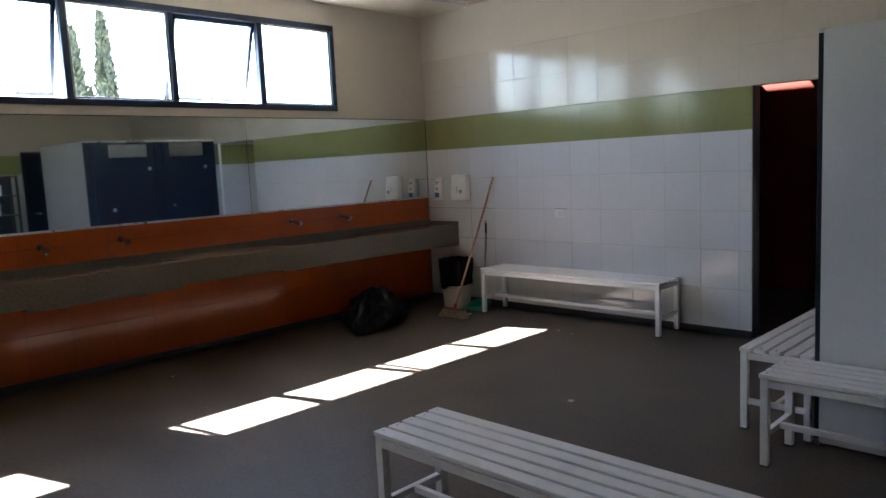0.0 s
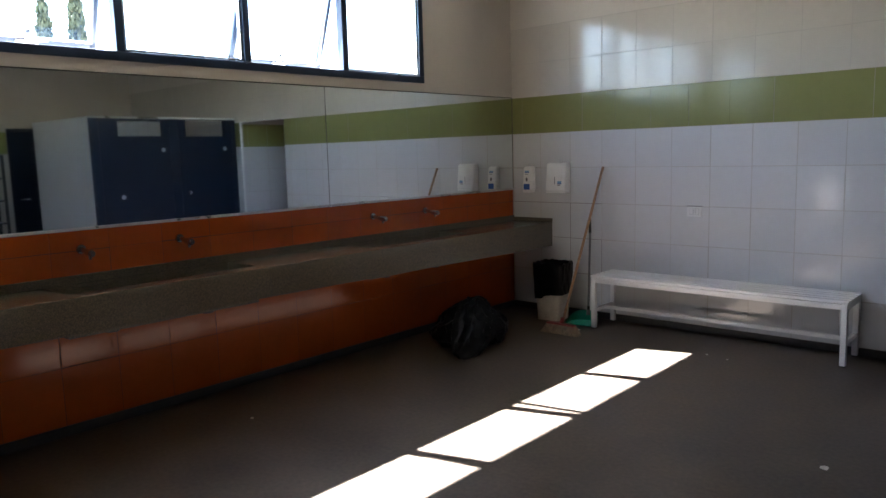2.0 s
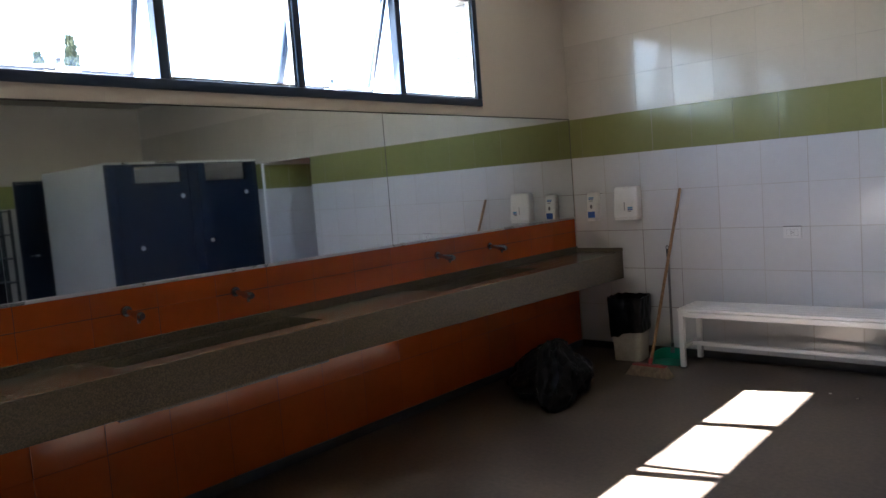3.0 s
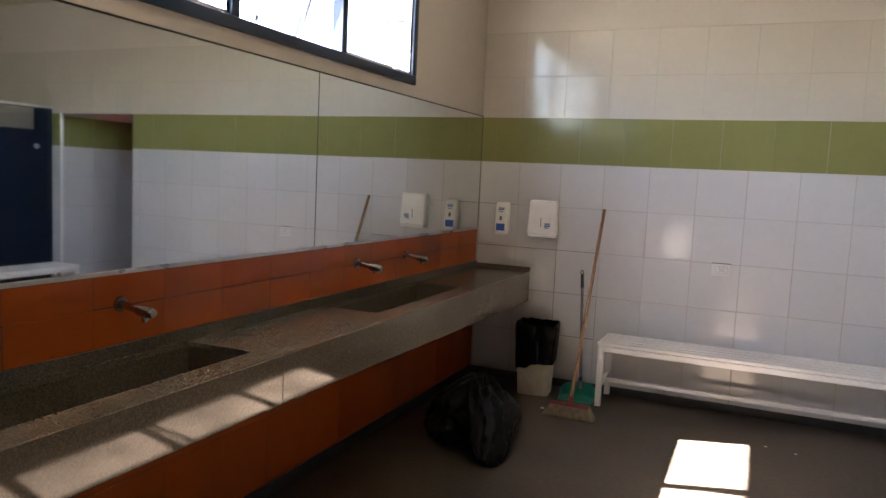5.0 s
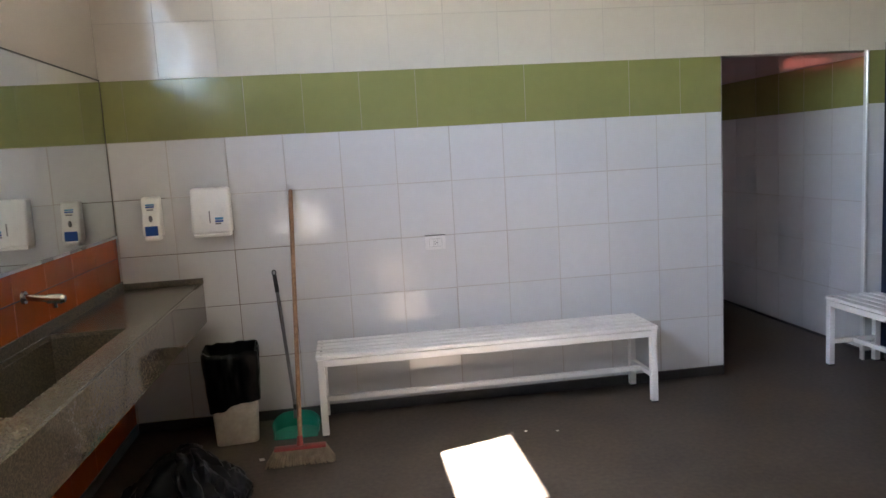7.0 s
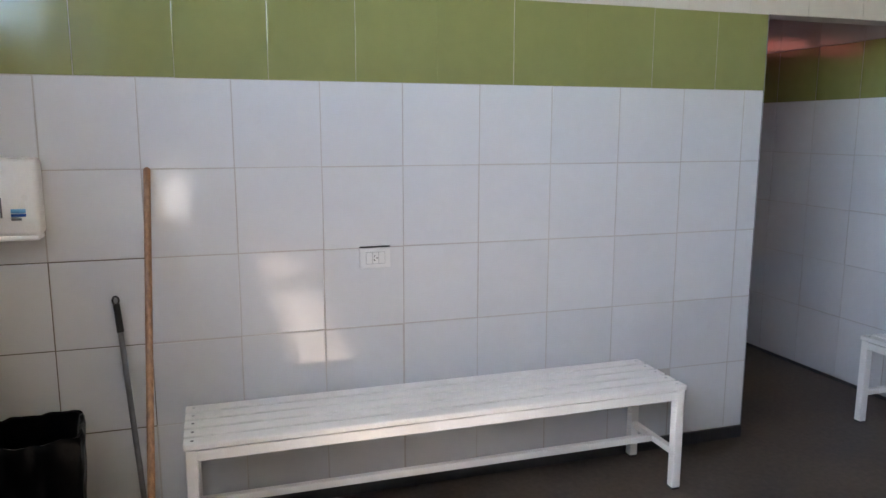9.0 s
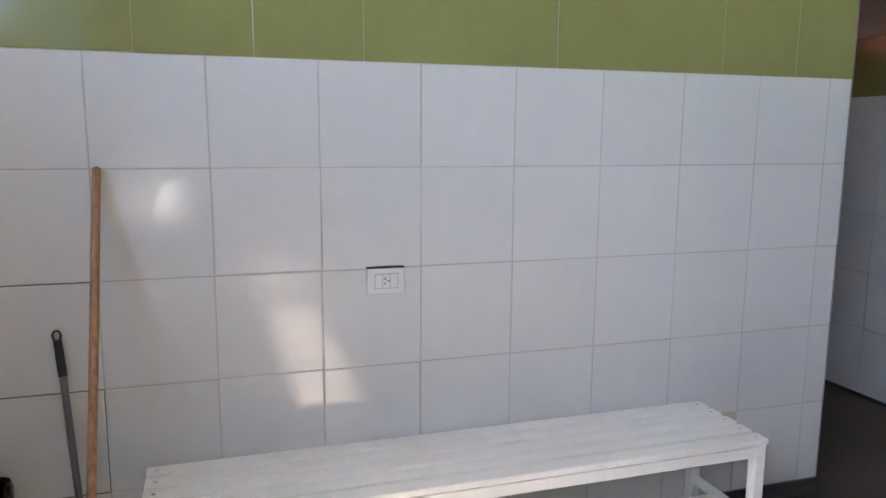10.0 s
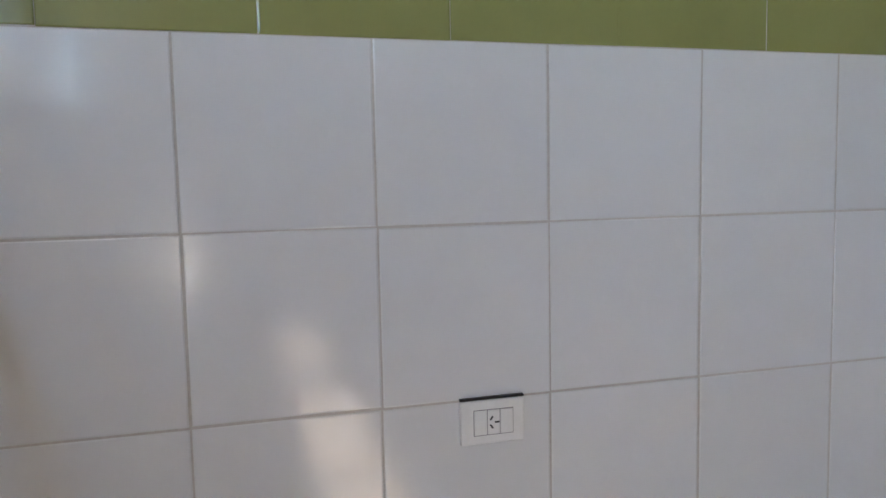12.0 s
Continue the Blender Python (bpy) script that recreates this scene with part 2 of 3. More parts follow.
def wall_with_holes(name, u, w, span, holes, place, mat, label):
    """A slab over u (along) and w (up) with rectangular holes through it. place(u, d, w) gives the world point; span is its two depths."""
    us = sorted({u[0], u[1], *[v for h in holes for v in h[:2]]})
    ws = sorted({w[0], w[1], *[v for h in holes for v in h[2:]]})
    def filled(i, j):
        if not (0 <= i < len(us) - 1 and 0 <= j < len(ws) - 1):
            return False
        cu, cw = (us[i] + us[i + 1]) / 2, (ws[j] + ws[j + 1]) / 2
        return not any(h[0] < cu < h[1] and h[2] < cw < h[3] for h in holes)
    bm = bmesh.new()
    seen = {}
    def v(i, j, k):
        key = (i, j, k)
        if key not in seen:
            seen[key] = bm.verts.new(place(us[i], span[k], ws[j]))
        return seen[key]
    for i in range(len(us) - 1):
        for j in range(len(ws) - 1):
            if not filled(i, j):
                continue
            for k in (0, 1):
                bm.faces.new((v(i, j, k), v(i + 1, j, k), v(i + 1, j + 1, k), v(i, j + 1, k)))
            for (di, dj, a, b) in ((-1, 0, (i, j), (i, j + 1)), (1, 0, (i + 1, j), (i + 1, j + 1)),
                                   (0, -1, (i, j), (i + 1, j)), (0, 1, (i, j + 1), (i + 1, j + 1))):
                if not filled(i + di, j + dj):
                    bm.faces.new((v(*a, 0), v(*b, 0), v(*b, 1), v(*a, 1)))
    return solid(name, bm, mat, label, "wall", kind="structure", smooth=False)


# ---- plan ----
H = 3.25                       # ceiling
P, G = 0.333, 0.072            # tile pitch, height of the first full joint course
X_EDGE, X_JAMB = 3.772, 4.79   # the opening in the north wall
Z_LINTEL = 2.085
X_EAST, Y_SOUTH = 8.1, -8.6
WIN = [(-4.76, -1.272), (-7.214, -5.47)]
WIN_Z = (2.168, 3.03)

# floor and ceilings
bm = bmesh.new()
add_box(bm, -0.22, X_EAST + 0.15, Y_SOUTH - 0.15, 2.6, -0.12, 0.0)
solid("floor", bm, M_FLOOR, "dark grey-brown polished cement floor with a dull sheen", "floor", kind="structure", smooth=False)
bm = bmesh.new()
add_box(bm, -0.22, X_EAST + 0.15, Y_SOUTH - 0.15, 0.148, H, H + 0.15)
solid("ceiling", bm, M_CEIL, "plain off-white painted plaster ceiling", "ceiling", kind="structure", smooth=False)
# dark against bounce light; the two gaps are added to sun the end wall
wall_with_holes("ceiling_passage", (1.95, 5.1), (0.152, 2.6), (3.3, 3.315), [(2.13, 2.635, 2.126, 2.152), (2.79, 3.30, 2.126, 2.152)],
                lambda u, d, w: (u, w, d), M_PASSAGE, "thin passage ceiling, colour darkened to dim the passage, with two added sun gaps")

# west wall with two window openings, each with a reveal of white blocks
wall_with_holes("wall_west", (Y_SOUTH - 0.15, 0.15), (0, H), (-0.22, 0.0),
                [(a, b, *WIN_Z) for a, b in WIN], lambda u, d, w: (d, u, w), M_PLASTER, "beige painted plaster wall above the washbasins")
wall_n = wall_with_holes("wall_north", (0.0, X_EAST), (0, H), (0.0016, 0.15), [(X_EDGE - 0.002, 4.956, -1, Z_LINTEL + 0.004)],
                         lambda u, d, w: (u, d, w), M_GROUT, "white tiled wall with a green tile band and a doorway")
bm = bmesh.new()
add_box(bm, 0.0, X_EAST, -0.002, 0.003, G + 8 * P + 0.002, H)
part("upper_plaster", bm, M_PLASTER, wall_n, "beige painted plaster above the tiles", smooth=False)
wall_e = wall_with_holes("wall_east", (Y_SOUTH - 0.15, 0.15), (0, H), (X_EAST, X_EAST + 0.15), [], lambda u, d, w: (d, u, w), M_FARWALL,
                         "beige wall behind the cubicles, colour darkened to cut bounce, with a green band")
# the small hole is added so that daylight makes a glint on the north tiles
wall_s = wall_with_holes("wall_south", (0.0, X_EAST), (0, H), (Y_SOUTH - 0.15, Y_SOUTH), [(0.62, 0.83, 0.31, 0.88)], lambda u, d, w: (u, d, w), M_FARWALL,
                         "beige end wall, colour darkened to cut bounce, with an opening added for a tile glint")
for y0, y1 in ((Y_SOUTH, -1.992), (-1.038, -0.01)):
    bm = bmesh.new()
    add_box(bm, X_EAST - 0.006, X_EAST, y0, y1, G + 5 * P, G + 6 * P)
    part("green_band", bm, M_GREEN, wall_e, "green painted band", smooth=False)

# passage behind the doorway
wall_p = wall_with_holes("wall_passage", (0.15, 2.4), (0, 3.3), (4.93, 5.1), [], lambda u, d, w: (d, u, w), M_GROUT,
                         "white tiled passage wall with a green band")
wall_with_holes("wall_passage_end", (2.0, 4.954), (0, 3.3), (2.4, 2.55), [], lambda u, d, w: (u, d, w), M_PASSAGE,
                "orange painted end wall of the passage, colour darkened to dim it")
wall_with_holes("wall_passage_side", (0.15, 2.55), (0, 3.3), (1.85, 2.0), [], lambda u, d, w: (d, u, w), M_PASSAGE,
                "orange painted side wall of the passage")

# skirtings
def skirting(dims):
    bm = bmesh.new()
    add_box(bm, *dims, bevel=0.004)
    return solid("baseboard", bm, M_SKIRT, "low dark vinyl skirting along the wall foot", "skirting", kind="structure")

skirting((0.62 - 0.62 + 0.012, X_EDGE, -0.012, 0.004, 0, 0.062))
skirting((X_JAMB + 0.013, 4.95, -0.012, 0.004, 0, 0.062))
skirting((0.0, 0.012, Y_SOUTH, -0.002, 0, 0.062))
skirting((4.917, 4.9295, 0.152, 2.398, 0, 0.02))
skirting((X_EAST - 0.012, X_EAST, Y_SOUTH, -0.002, 0, 0.062))

bm = bmesh.new()
add_box(bm, X_JAMB + 0.001, 4.9535, 0.0018, 0.03, 0.0, Z_LINTEL + 0.003)
solid("trim", bm, M_WHITELAM, "thin white panel beside the doorway", "panel", kind="structure", smooth=False)
# aluminium corner profile of the doorway and its lining
bm = bmesh.new()
add_rod(bm, (X_JAMB + 0.003, -0.002, 0.0), (X_JAMB + 0.003, -0.002, Z_LINTEL - 0.002), 0.009, seg=16)
solid("trim", bm, M_TRIM, "bright aluminium corner profile at the doorway", "trim", kind="structure")
bm = bmesh.new()
add_box(bm, X_EDGE - 0.0015, X_EDGE + 0.004, 0.0, 0.15, 0.0, Z_LINTEL, bevel=0.001)
solid("trim", bm, M_GREYPL, "grey lining on the doorway edge", "trim", kind="structure")


# ---- windows ----
def window(name, y0, y1, n, opened, label):
    w = thing(name, label, "window", kind="structure")
    z0, z1 = WIN_Z
    f = 0.055
    pitch = (y1 - y0) / n
    fr = bmesh.new()
    add_box(fr, -0.05, 0.018, y0, y1, z0, z0 + f, bevel=0.004)
    add_box(fr, -0.05, 0.018, y0, y1, z1 - f, z1, bevel=0.004)
    add_box(fr, -0.05, 0.018, y0, y0 + f, z0 + f, z1 - f, bevel=0.004)
    add_box(fr, -0.05, 0.018, y1 - f, y1, z0 + f, z1 - f, bevel=0.004)
    frame_ob = part("window_frame", fr, M_FRAME, w)
    for i in range(1, n):
        c = y0 + i * pitch
        box_part("mullion", (-0.05, 0.016, c - 0.026, c + 0.026, z0 + f, z1 - f), M_FRAME, w)
    for i in range(n):
        a, b = y0 + i * pitch + (f if i == 0 else 0.028), y0 + (i + 1) * pitch - (f if i == n - 1 else 0.028)
        lo, hi = z0 + f + 0.002, z1 - f - 0.002
        if i in opened:
            # sash hung at the top, its foot pushed outwards
            s = new("sash")
            s.parent = w
            s.location = (-0.03, 0, hi)
            s.rotation_euler = (0, radians(19), 0)
            hh = hi - lo
            bm = bmesh.new()
            for d in ((-0.016, 0.016, a, b, -0.04, 0), (-0.016, 0.016, a, b, -hh, -hh + 0.04),
                      (-0.016, 0.016, a, a + 0.042, -hh, 0), (-0.016, 0.016, b - 0.042, b, -hh, 0)):
                add_box(bm, *d, bevel=0.003)
            s.data = None
            part("sash_frame", bm, M_FRAME, s)
            bm = bmesh.new()
            for d in ((0.0165, 0.022, a + 0.03, b - 0.03, -hh + 0.03, -hh + 0.042), (0.0165, 0.022, a + 0.03, a + 0.042, -hh + 0.042, -0.04),
                      (0.0165, 0.022, b - 0.042, b - 0.03, -hh + 0.042, -0.04)):
                add_box(bm, *d, bevel=0.001)
            part("glazing_bead", bm, M_ALU, s, "pale aluminium bead")
            bm = bmesh.new()
            add_box(bm, -0.002, 0.002, a + 0.038, b - 0.038, -hh + 0.036, -0.036)
            g = part("pane", bm, M_GLASS, s, smooth=False)
            g.visible_shadow = False
            bm = bmesh.new()
            mid = (a + b) / 2
            add_box(bm, 0.012, 0.03, mid - 0.06, mid + 0.06, -hh + 0.004, -hh + 0.026, bevel=0.003)
            add_box(bm, 0.02, 0.034, mid - 0.012, mid + 0.016, -hh + 0.02, -hh + 0.085, bevel=0.005)
            add_rod(bm, (0.02, mid + 0.02, -hh + 0.02), (0.06, mid + 0.1, -hh + 0.035), 0.008)
            part("catch", bm, M_ALU, s, "metal window catch")
        else:
            bm = bmesh.new()
            for d in ((-0.03, 0.0, a, b, lo, lo + 0.016), (-0.03, 0.0, a, b, hi - 0.016, hi),
                      (-0.03, 0.0, a, a + 0.016, lo, hi), (-0.03, 0.0, b - 0.016, b, lo, hi)):
                add_box(bm, *d, bevel=0.002)
            part("glazing_bead", bm, M_ALU, w)
            bm = bmesh.new()
            add_box(bm, -0.018, -0.014, a + 0.014, b - 0.014, lo + 0.014, hi - 0.014)
            g = part("pane", bm, M_GLASS, w, smooth=False)
            g.visible_shadow = False
    return w


window("window_1", *WIN[0], 4, (0, 2), "dark blue metal window strip with two top-hung sashes ajar")
window("window_2", *WIN[1], 2, (0,), "dark blue metal window with one top-hung sash ajar")

# block facing of the window reveals
for a, b in WIN:
    rv = thing("window_reveal", "white block reveal outside the window, base colour darkened", "reveal", kind="structure")
    for y0, y1 in ((b - 0.004, b - 0.0005), (a + 0.0005, a + 0.004)):
        box_part("mortar", (-0.218, -0.053, y0, y1, WIN_Z[0] + 0.001, WIN_Z[1] - 0.001), M_SKIRT, rv, bevel=0)
    z = WIN_Z[0]
    while z < WIN_Z[1] - 0.02:
        top = min(z + 0.2, WIN_Z[1])
        for y0, y1 in ((b - 0.012, b - 0.001), (a + 0.001, a + 0.012)):
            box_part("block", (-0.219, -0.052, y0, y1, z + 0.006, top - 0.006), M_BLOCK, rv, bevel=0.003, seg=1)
        z += 0.2

# ---- mirror ----
for i, (a, b) in enumerate(((-2.363, -0.004), (-4.731, -2.365), (-7.10, -4.733))):
    mr = thing("mirror", "large frameless wall mirror panel above the basin", "mirror", group="mirror panels above the basin")
    box_part("glass", (0.002, 0.008, a, b, 1.205, 2.088), M_MIRROR, mr, bevel=0.0015, seg=1)
    box_part("bottom_rail", (0.002, 0.012, a, b, 1.1885, 1.2035), M_ALU, mr, "thin aluminium rail", bevel=0.002)
    box_part("top_edge", (0.002, 0.010, a, b, 2.0885, 2.095), M_PIPE, mr, "dark tarnished edge", bevel=0.001)
    for y0, y1 in ((a, a + 0.001), (b - (0.006 if i == 0 else 0.001), b)):
        box_part("side_edge", (0.0083, 0.0095, y0, y1, 1.205, 2.088), M_PIPE, mr, "dark tarnished edge", bevel=0)

# ---- counter with two trough basins ----
C0, C1 = -7.1, -0.004          # ends along the wall
ZT, XF = 0.884, 0.475
SINKS = [(-2.285, -1.148), (-4.45, -3.285), (-6.62, -5.45)]
SX = (0.030, 0.345)
counter = thing("washbasin_counter", "long grey speckled granite counter with sunken trough basins", "counter")
top = wall_with_holes("countertop", (C0, C1), (0.018, XF - 0.02), (ZT - 0.02, ZT), [(a, b, *SX) for a, b in SINKS],
                      lambda u, d, w: (w, u, d), M_GRANITE_TOP, "")
for key in ("label", "category", "kind"):
    if key in top:
        del top[key]
top.parent = counter
for a, b, za, zb, turn in ((C0, -3.2585, 0.690, 0.690, 0.0), (-3.2565, C1, 0.690, 0.648, 0.12)):
    # the second slab's foot drops a little towards the corner
    bm = bmesh.new()
    add_box(bm, XF - 0.02, XF, a, b, 0, ZT, bevel=0.002)
    for v in bm.verts:
        if v.co.z < 0.1:
            v.co.z += za + (zb - za) * (v.co.y - a) / (b - a)
        v.co.x -= math.tan(radians(turn)) * (v.co.y - a)
    part("apron", bm, M_GRANITE, counter, "polished granite front panel", smooth="box")
bm = bmesh.new()
add_box(bm, XF - 0.012, XF - 0.0006, -3.2584, -3.2566, 0.694, ZT - 0.004)
part("seam", bm, M_SKIRT, counter, "dark open seam between the front slabs", smooth=False)
box_part("back_upstand", (0.003, 0.017, C0, C1, ZT - 0.02, ZT + 0.05), M_GRANITE, counter, bevel=0.002)
box_part("end_upstand", (0.018, XF - 0.004, C1 - 0.016, C1, ZT + 0.001, ZT + 0.035), M_GRANITE, counter, bevel=0.002)
for a, b in SINKS:
    bs = wall_with_holes("basin", (a - 0.01, b + 0.01), (SX[0] - 0.01, SX[1] + 0.01), (0.66, ZT - 0.021), [(a, b, *SX)],
                         lambda u, d, w: (w, u, d), M_GRANITE_TOP, "")
    for key in ("label", "category", "kind"):
        if key in bs:
            del bs[key]
    bs.parent = counter
    bm = bmesh.new()
    add_box(bm, SX[0] - 0.01, SX[1] + 0.01, a - 0.01, b + 0.01, 0.645, 0.6595)
    fl = part("basin_floor", bm, M_GRANITE_TOP, counter, smooth=False)
    for y in (a + 0.28, b - 0.28):
        bm = bmesh.new()
        add_rod(bm, (0.21, y, 0.6598), (0.21, y, 0.664), 0.035, seg=20)
        part("drain", bm, M_CHROME, fl, "chrome drain cover")
        bm = bmesh.new()
        add_rod(bm, (0.21, y, 0.644), (0.21, y, 0.625), 0.03)
        add_rod(bm, (0.21, y, 0.625), (0.21, y, 0.612), 0.04)
        add_rod(bm, (0.21, y, 0.625), (0.01, y, 0.625), 0.018)
        part("waste_pipe", bm, M_PIPE, counter, "dark waste pipe under the basin")


# ---- taps ----
def tap(y):
    t = thing("wall_tap", "short chrome push tap fixed to the orange tiles", "tap", group="taps above the basins", at=(0.0035, y, 1.079))
    bm = bmesh.new()
    add_rod(bm, (0, 0, 0), (0.012, 0, 0), 0.028, 0.026, seg=20)
    part("flange", bm, M_CHROME, t)
    bm = bmesh.new()
    add_rod(bm, (0.012, 0, 0), (0.10, 0, -0.012), 0.014, 0.015, seg=18)
    add_rod(bm, (0.095, 0, -0.012), (0.15, 0, -0.016), 0.020, 0.021, seg=20)
    part("spout", bm, M_CHROME, t)
    bm = bmesh.new()
    add_rod(bm, (0.15, 0, -0.016), (0.164, 0, -0.017), 0.018, 0.015, seg=20)
    part("push_button", bm, M_CHROME, t)
    bm = bmesh.new()
    add_rod(bm, (0.118, 0, -0.025), (0.122, 0, -0.052), 0.010, 0.009, seg=14)
    part("nozzle", bm, M_CHROME, t)
    return t


for y in (-1.305, -1.925, -3.607, -4.22, -5.78, -6.35):
    tap(y)


# ---- benches ----
def bench():
    """Two metres long along x, from its own corner at the origin."""
    L, W, Ht = 2.035, 0.385, 0.475
    b = thing("bench", "white painted slatted bench with a square tube frame", "bench", group="changing room benches")
    n, gap = 5, 0.018
    sw = (W - gap * (n - 1)) / n
    for i in range(n):
        bm = bmesh.new()
        add_box(bm, 0, L, i * (sw + gap), i * (sw + gap) + sw, Ht - 0.022, Ht - 0.001 * (i % 2), bevel=0.004)
        part("slat", bm, M_BENCH, b, smooth="box")
    for y in (0.004, W - 0.036):
        box_part("long_rail", (0.045, L - 0.045, y, y + 0.032, Ht - 0.066, Ht - 0.027), M_BENCH, b, bevel=0.003)
    for x in (0.006, L - 0.046):
        box_part("end_rail", (x, x + 0.04, 0.045, W - 0.045, Ht - 0.066, Ht - 0.027), M_BENCH, b, bevel=0.003)
        for y in (0.003, W - 0.043):
            lg = box_part("leg", (x, x + 0.04, y, y + 0.04, 0.008, Ht - 0.023), M_BENCH, b, bevel=0.004)
            box_part("foot_cap", (x + 0.001, x + 0.039, y + 0.001, y + 0.039, 0.0, 0.0085), M_BLACKPL, lg, "black rubber foot", bevel=0.001, seg=1)
        box_part("end_stretcher", (x + 0.006, x + 0.034, 0.043, W - 0.043, 0.15, 0.18), M_BENCH, b, bevel=0.003)
    box_part("long_stretcher", (0.04, L - 0.04, W / 2 - 0.014, W / 2 + 0.014, 0.15, 0.18), M_BENCH, b, bevel=0.003)
    for x in (0.03, L - 0.03):
        for i in range(n):
            bm = bmesh.new()
            yy = i * (sw + gap) + sw / 2
            add_rod(bm, (x, yy, Ht - 0.002), (x, yy, Ht + 0.0012), 0.006, seg=8)
            part("screw", bm, M_ALU, b)
    return b


b1 = bench()
b1.matrix_basis = pose(1.11, -0.39, 0)
tagged(b1, "white slatted bench standing against the tiled wall")
b = copy_thing(b1, pose(4.885, -2.045, 0, 0, 0, 90))
tagged(b, "white slatted bench in front of the dark cubicles")
b = copy_thing(b1, pose(4.775, -2.485, 0))
tagged(b, "white slatted bench beside the cubicle end panel")
b = copy_thing(b1, pose(3.83, -4.165, 0))
tagged(b, "white slatted bench standing free on the floor")

# ---- toilet cubicles ----
XC, YC = 4.917, -2.06
cub = thing("toilet_cubicles", "row of dark navy cubicles with a white end panel", "cubicle")
box_part("end_panel", (XC + 0.012, 6.735, YC - 0.012, YC + 0.012, 0.03, 2.145), M_WHITELAM, cub, "white laminate end panel", bevel=0.002)
box_part("back_panel", (6.737, 6.761, YC, -0.02, 0.0, 2.15), M_WHITELAM, cub, "white laminate back panel", bevel=0.002)
box_part("back_band", (6.729, 6.7365, -0.955, -0.02, 1.74, 2.148), M_GREEN, cub, "green band", bevel=0.001)
box_part("divider", (XC + 0.03, 6.725, -0.985, -0.961, 0.12, 2.145), M_WHITELAM, cub, "white laminate dividing panel", bevel=0.002)
POSTS = [(YC - 0.012, YC + 0.10), (-1.03, -0.90), (-0.10, -0.02)]
for a, b in POSTS:
    box_part("front_post", (XC - 0.012, XC + 0.012, a, b, 0.05, 2.128), M_DARKLAM, cub, bevel=0.002)
    bm = bmesh.new()
    for y in ((a + b) / 2,):
        add_rod(bm, (XC, y, 0.0), (XC, y, 0.055), 0.012)
        add_rod(bm, (XC, y, 0.0), (XC, y, 0.008), 0.03)
    part("foot", bm, M_CHROME, cub, "steel cubicle foot")
box_part("head_rail", (XC - 0.016, XC + 0.016, YC - 0.014, -0.02, 2.13, 2.15), M_ALU, cub, "aluminium head rail", bevel=0.002)
for (a, b), (ca, cb, cz0, cz1), knobs in (((YC + 0.103, -1.033), (-1.717, -1.139, 1.898, 2.088), ((-1.126, 1.715), (-1.708, 1.11))),
                                          ((-0.897, -0.103), (-0.788, -0.218, 1.893, 2.112), ((-0.208, 1.718), (-0.781, 1.117)))):
    dr = wall_with_holes("door", (a, b), (0.14, 2.125), (XC - 0.011, XC + 0.011), [(ca, cb, cz0, cz1)],
                         lambda u, d, w: (d, u, w), M_DARKLAM, "")
    for key in ("category", "kind"):
        if key in dr:
            del dr[key]
    tagged(dr, "dark navy cubicle door with a slot")
    dr.parent = cub
    for y, z in knobs:
        bm = bmesh.new()
        add_rod(bm, (XC - 0.0115, y, z), (XC - 0.022, y, z), 0.028, 0.026, seg=18)
        add_rod(bm, (XC - 0.022, y, z), (XC - 0.04, y, z), 0.014, 0.016, seg=14)
        part("door_knob", bm, M_ALU, dr, "round metal door fitting")

# dark door in the east wall
dd = thing("door_1", "dark navy flush door in the far wall", "door", kind="structure")
box_part("door_leaf", (X_EAST - 0.03, X_EAST - 0.007, -1.95, -1.08, 0.006, 2.09), M_DARKLAM, dd, bevel=0.003)
for a, b, c, d in ((-1.99, -1.952, 0, 2.13), (-1.078, -1.04, 0, 2.13), (-1.95, -1.08, 2.092, 2.13)):
    box_part("door_frame", (X_EAST - 0.04, X_EAST - 0.0065, a, b, c, d), M_DARKLAM, dd, bevel=0.003)
bm = bmesh.new()
add_rod(bm, (X_EAST - 0.03, -1.88, 1.02), (X_EAST - 0.08, -1.88, 1.02), 0.012)
add_rod(bm, (X_EAST - 0.08, -1.88, 1.02), (X_EAST - 0.08, -1.76, 1.02), 0.010)
part("door_handle", bm, M_ALU, dd, "metal lever handle")

# dark door further along the east wall, and a rack between the two doors
dd = thing("door_2", "dark navy flush door beside the rack", "door", kind="structure")
box_part("door_leaf", (X_EAST - 0.03, X_EAST - 0.007, -3.95, -3.08, 0.006, 1.735), M_DARKLAM, dd, bevel=0.003)
for a, b, c, d in ((-3.99, -3.952, 0, 1.736), (-3.078, -3.04, 0, 1.736)):
    box_part("door_frame", (X_EAST - 0.04, X_EAST - 0.0065, a, b, c, d), M_WHITELAM, dd, bevel=0.003)
rack = thing("shelf_rack", "dark metal rack with open shelves against the far wall", "rack", at=(X_EAST - 0.42, -2.94, 0))
for x in (0, 0.37):
    for y in (0, 0.72):
        box_part("post", (x, x + 0.035, y, y + 0.035, 0, 1.72), M_RACK, rack, bevel=0.002)
for z in (0.32, 0.68, 1.02, 1.36, 1.69):
    box_part("shelf", (0.004, 0.401, 0.036, 0.719, z, z + 0.02), M_RACK, rack, bevel=0.002)
box_part("back_sheet", (0.4055, 0.4095, 0.036, 0.719, 0.3, 1.7), M_RACK, rack, bevel=0)
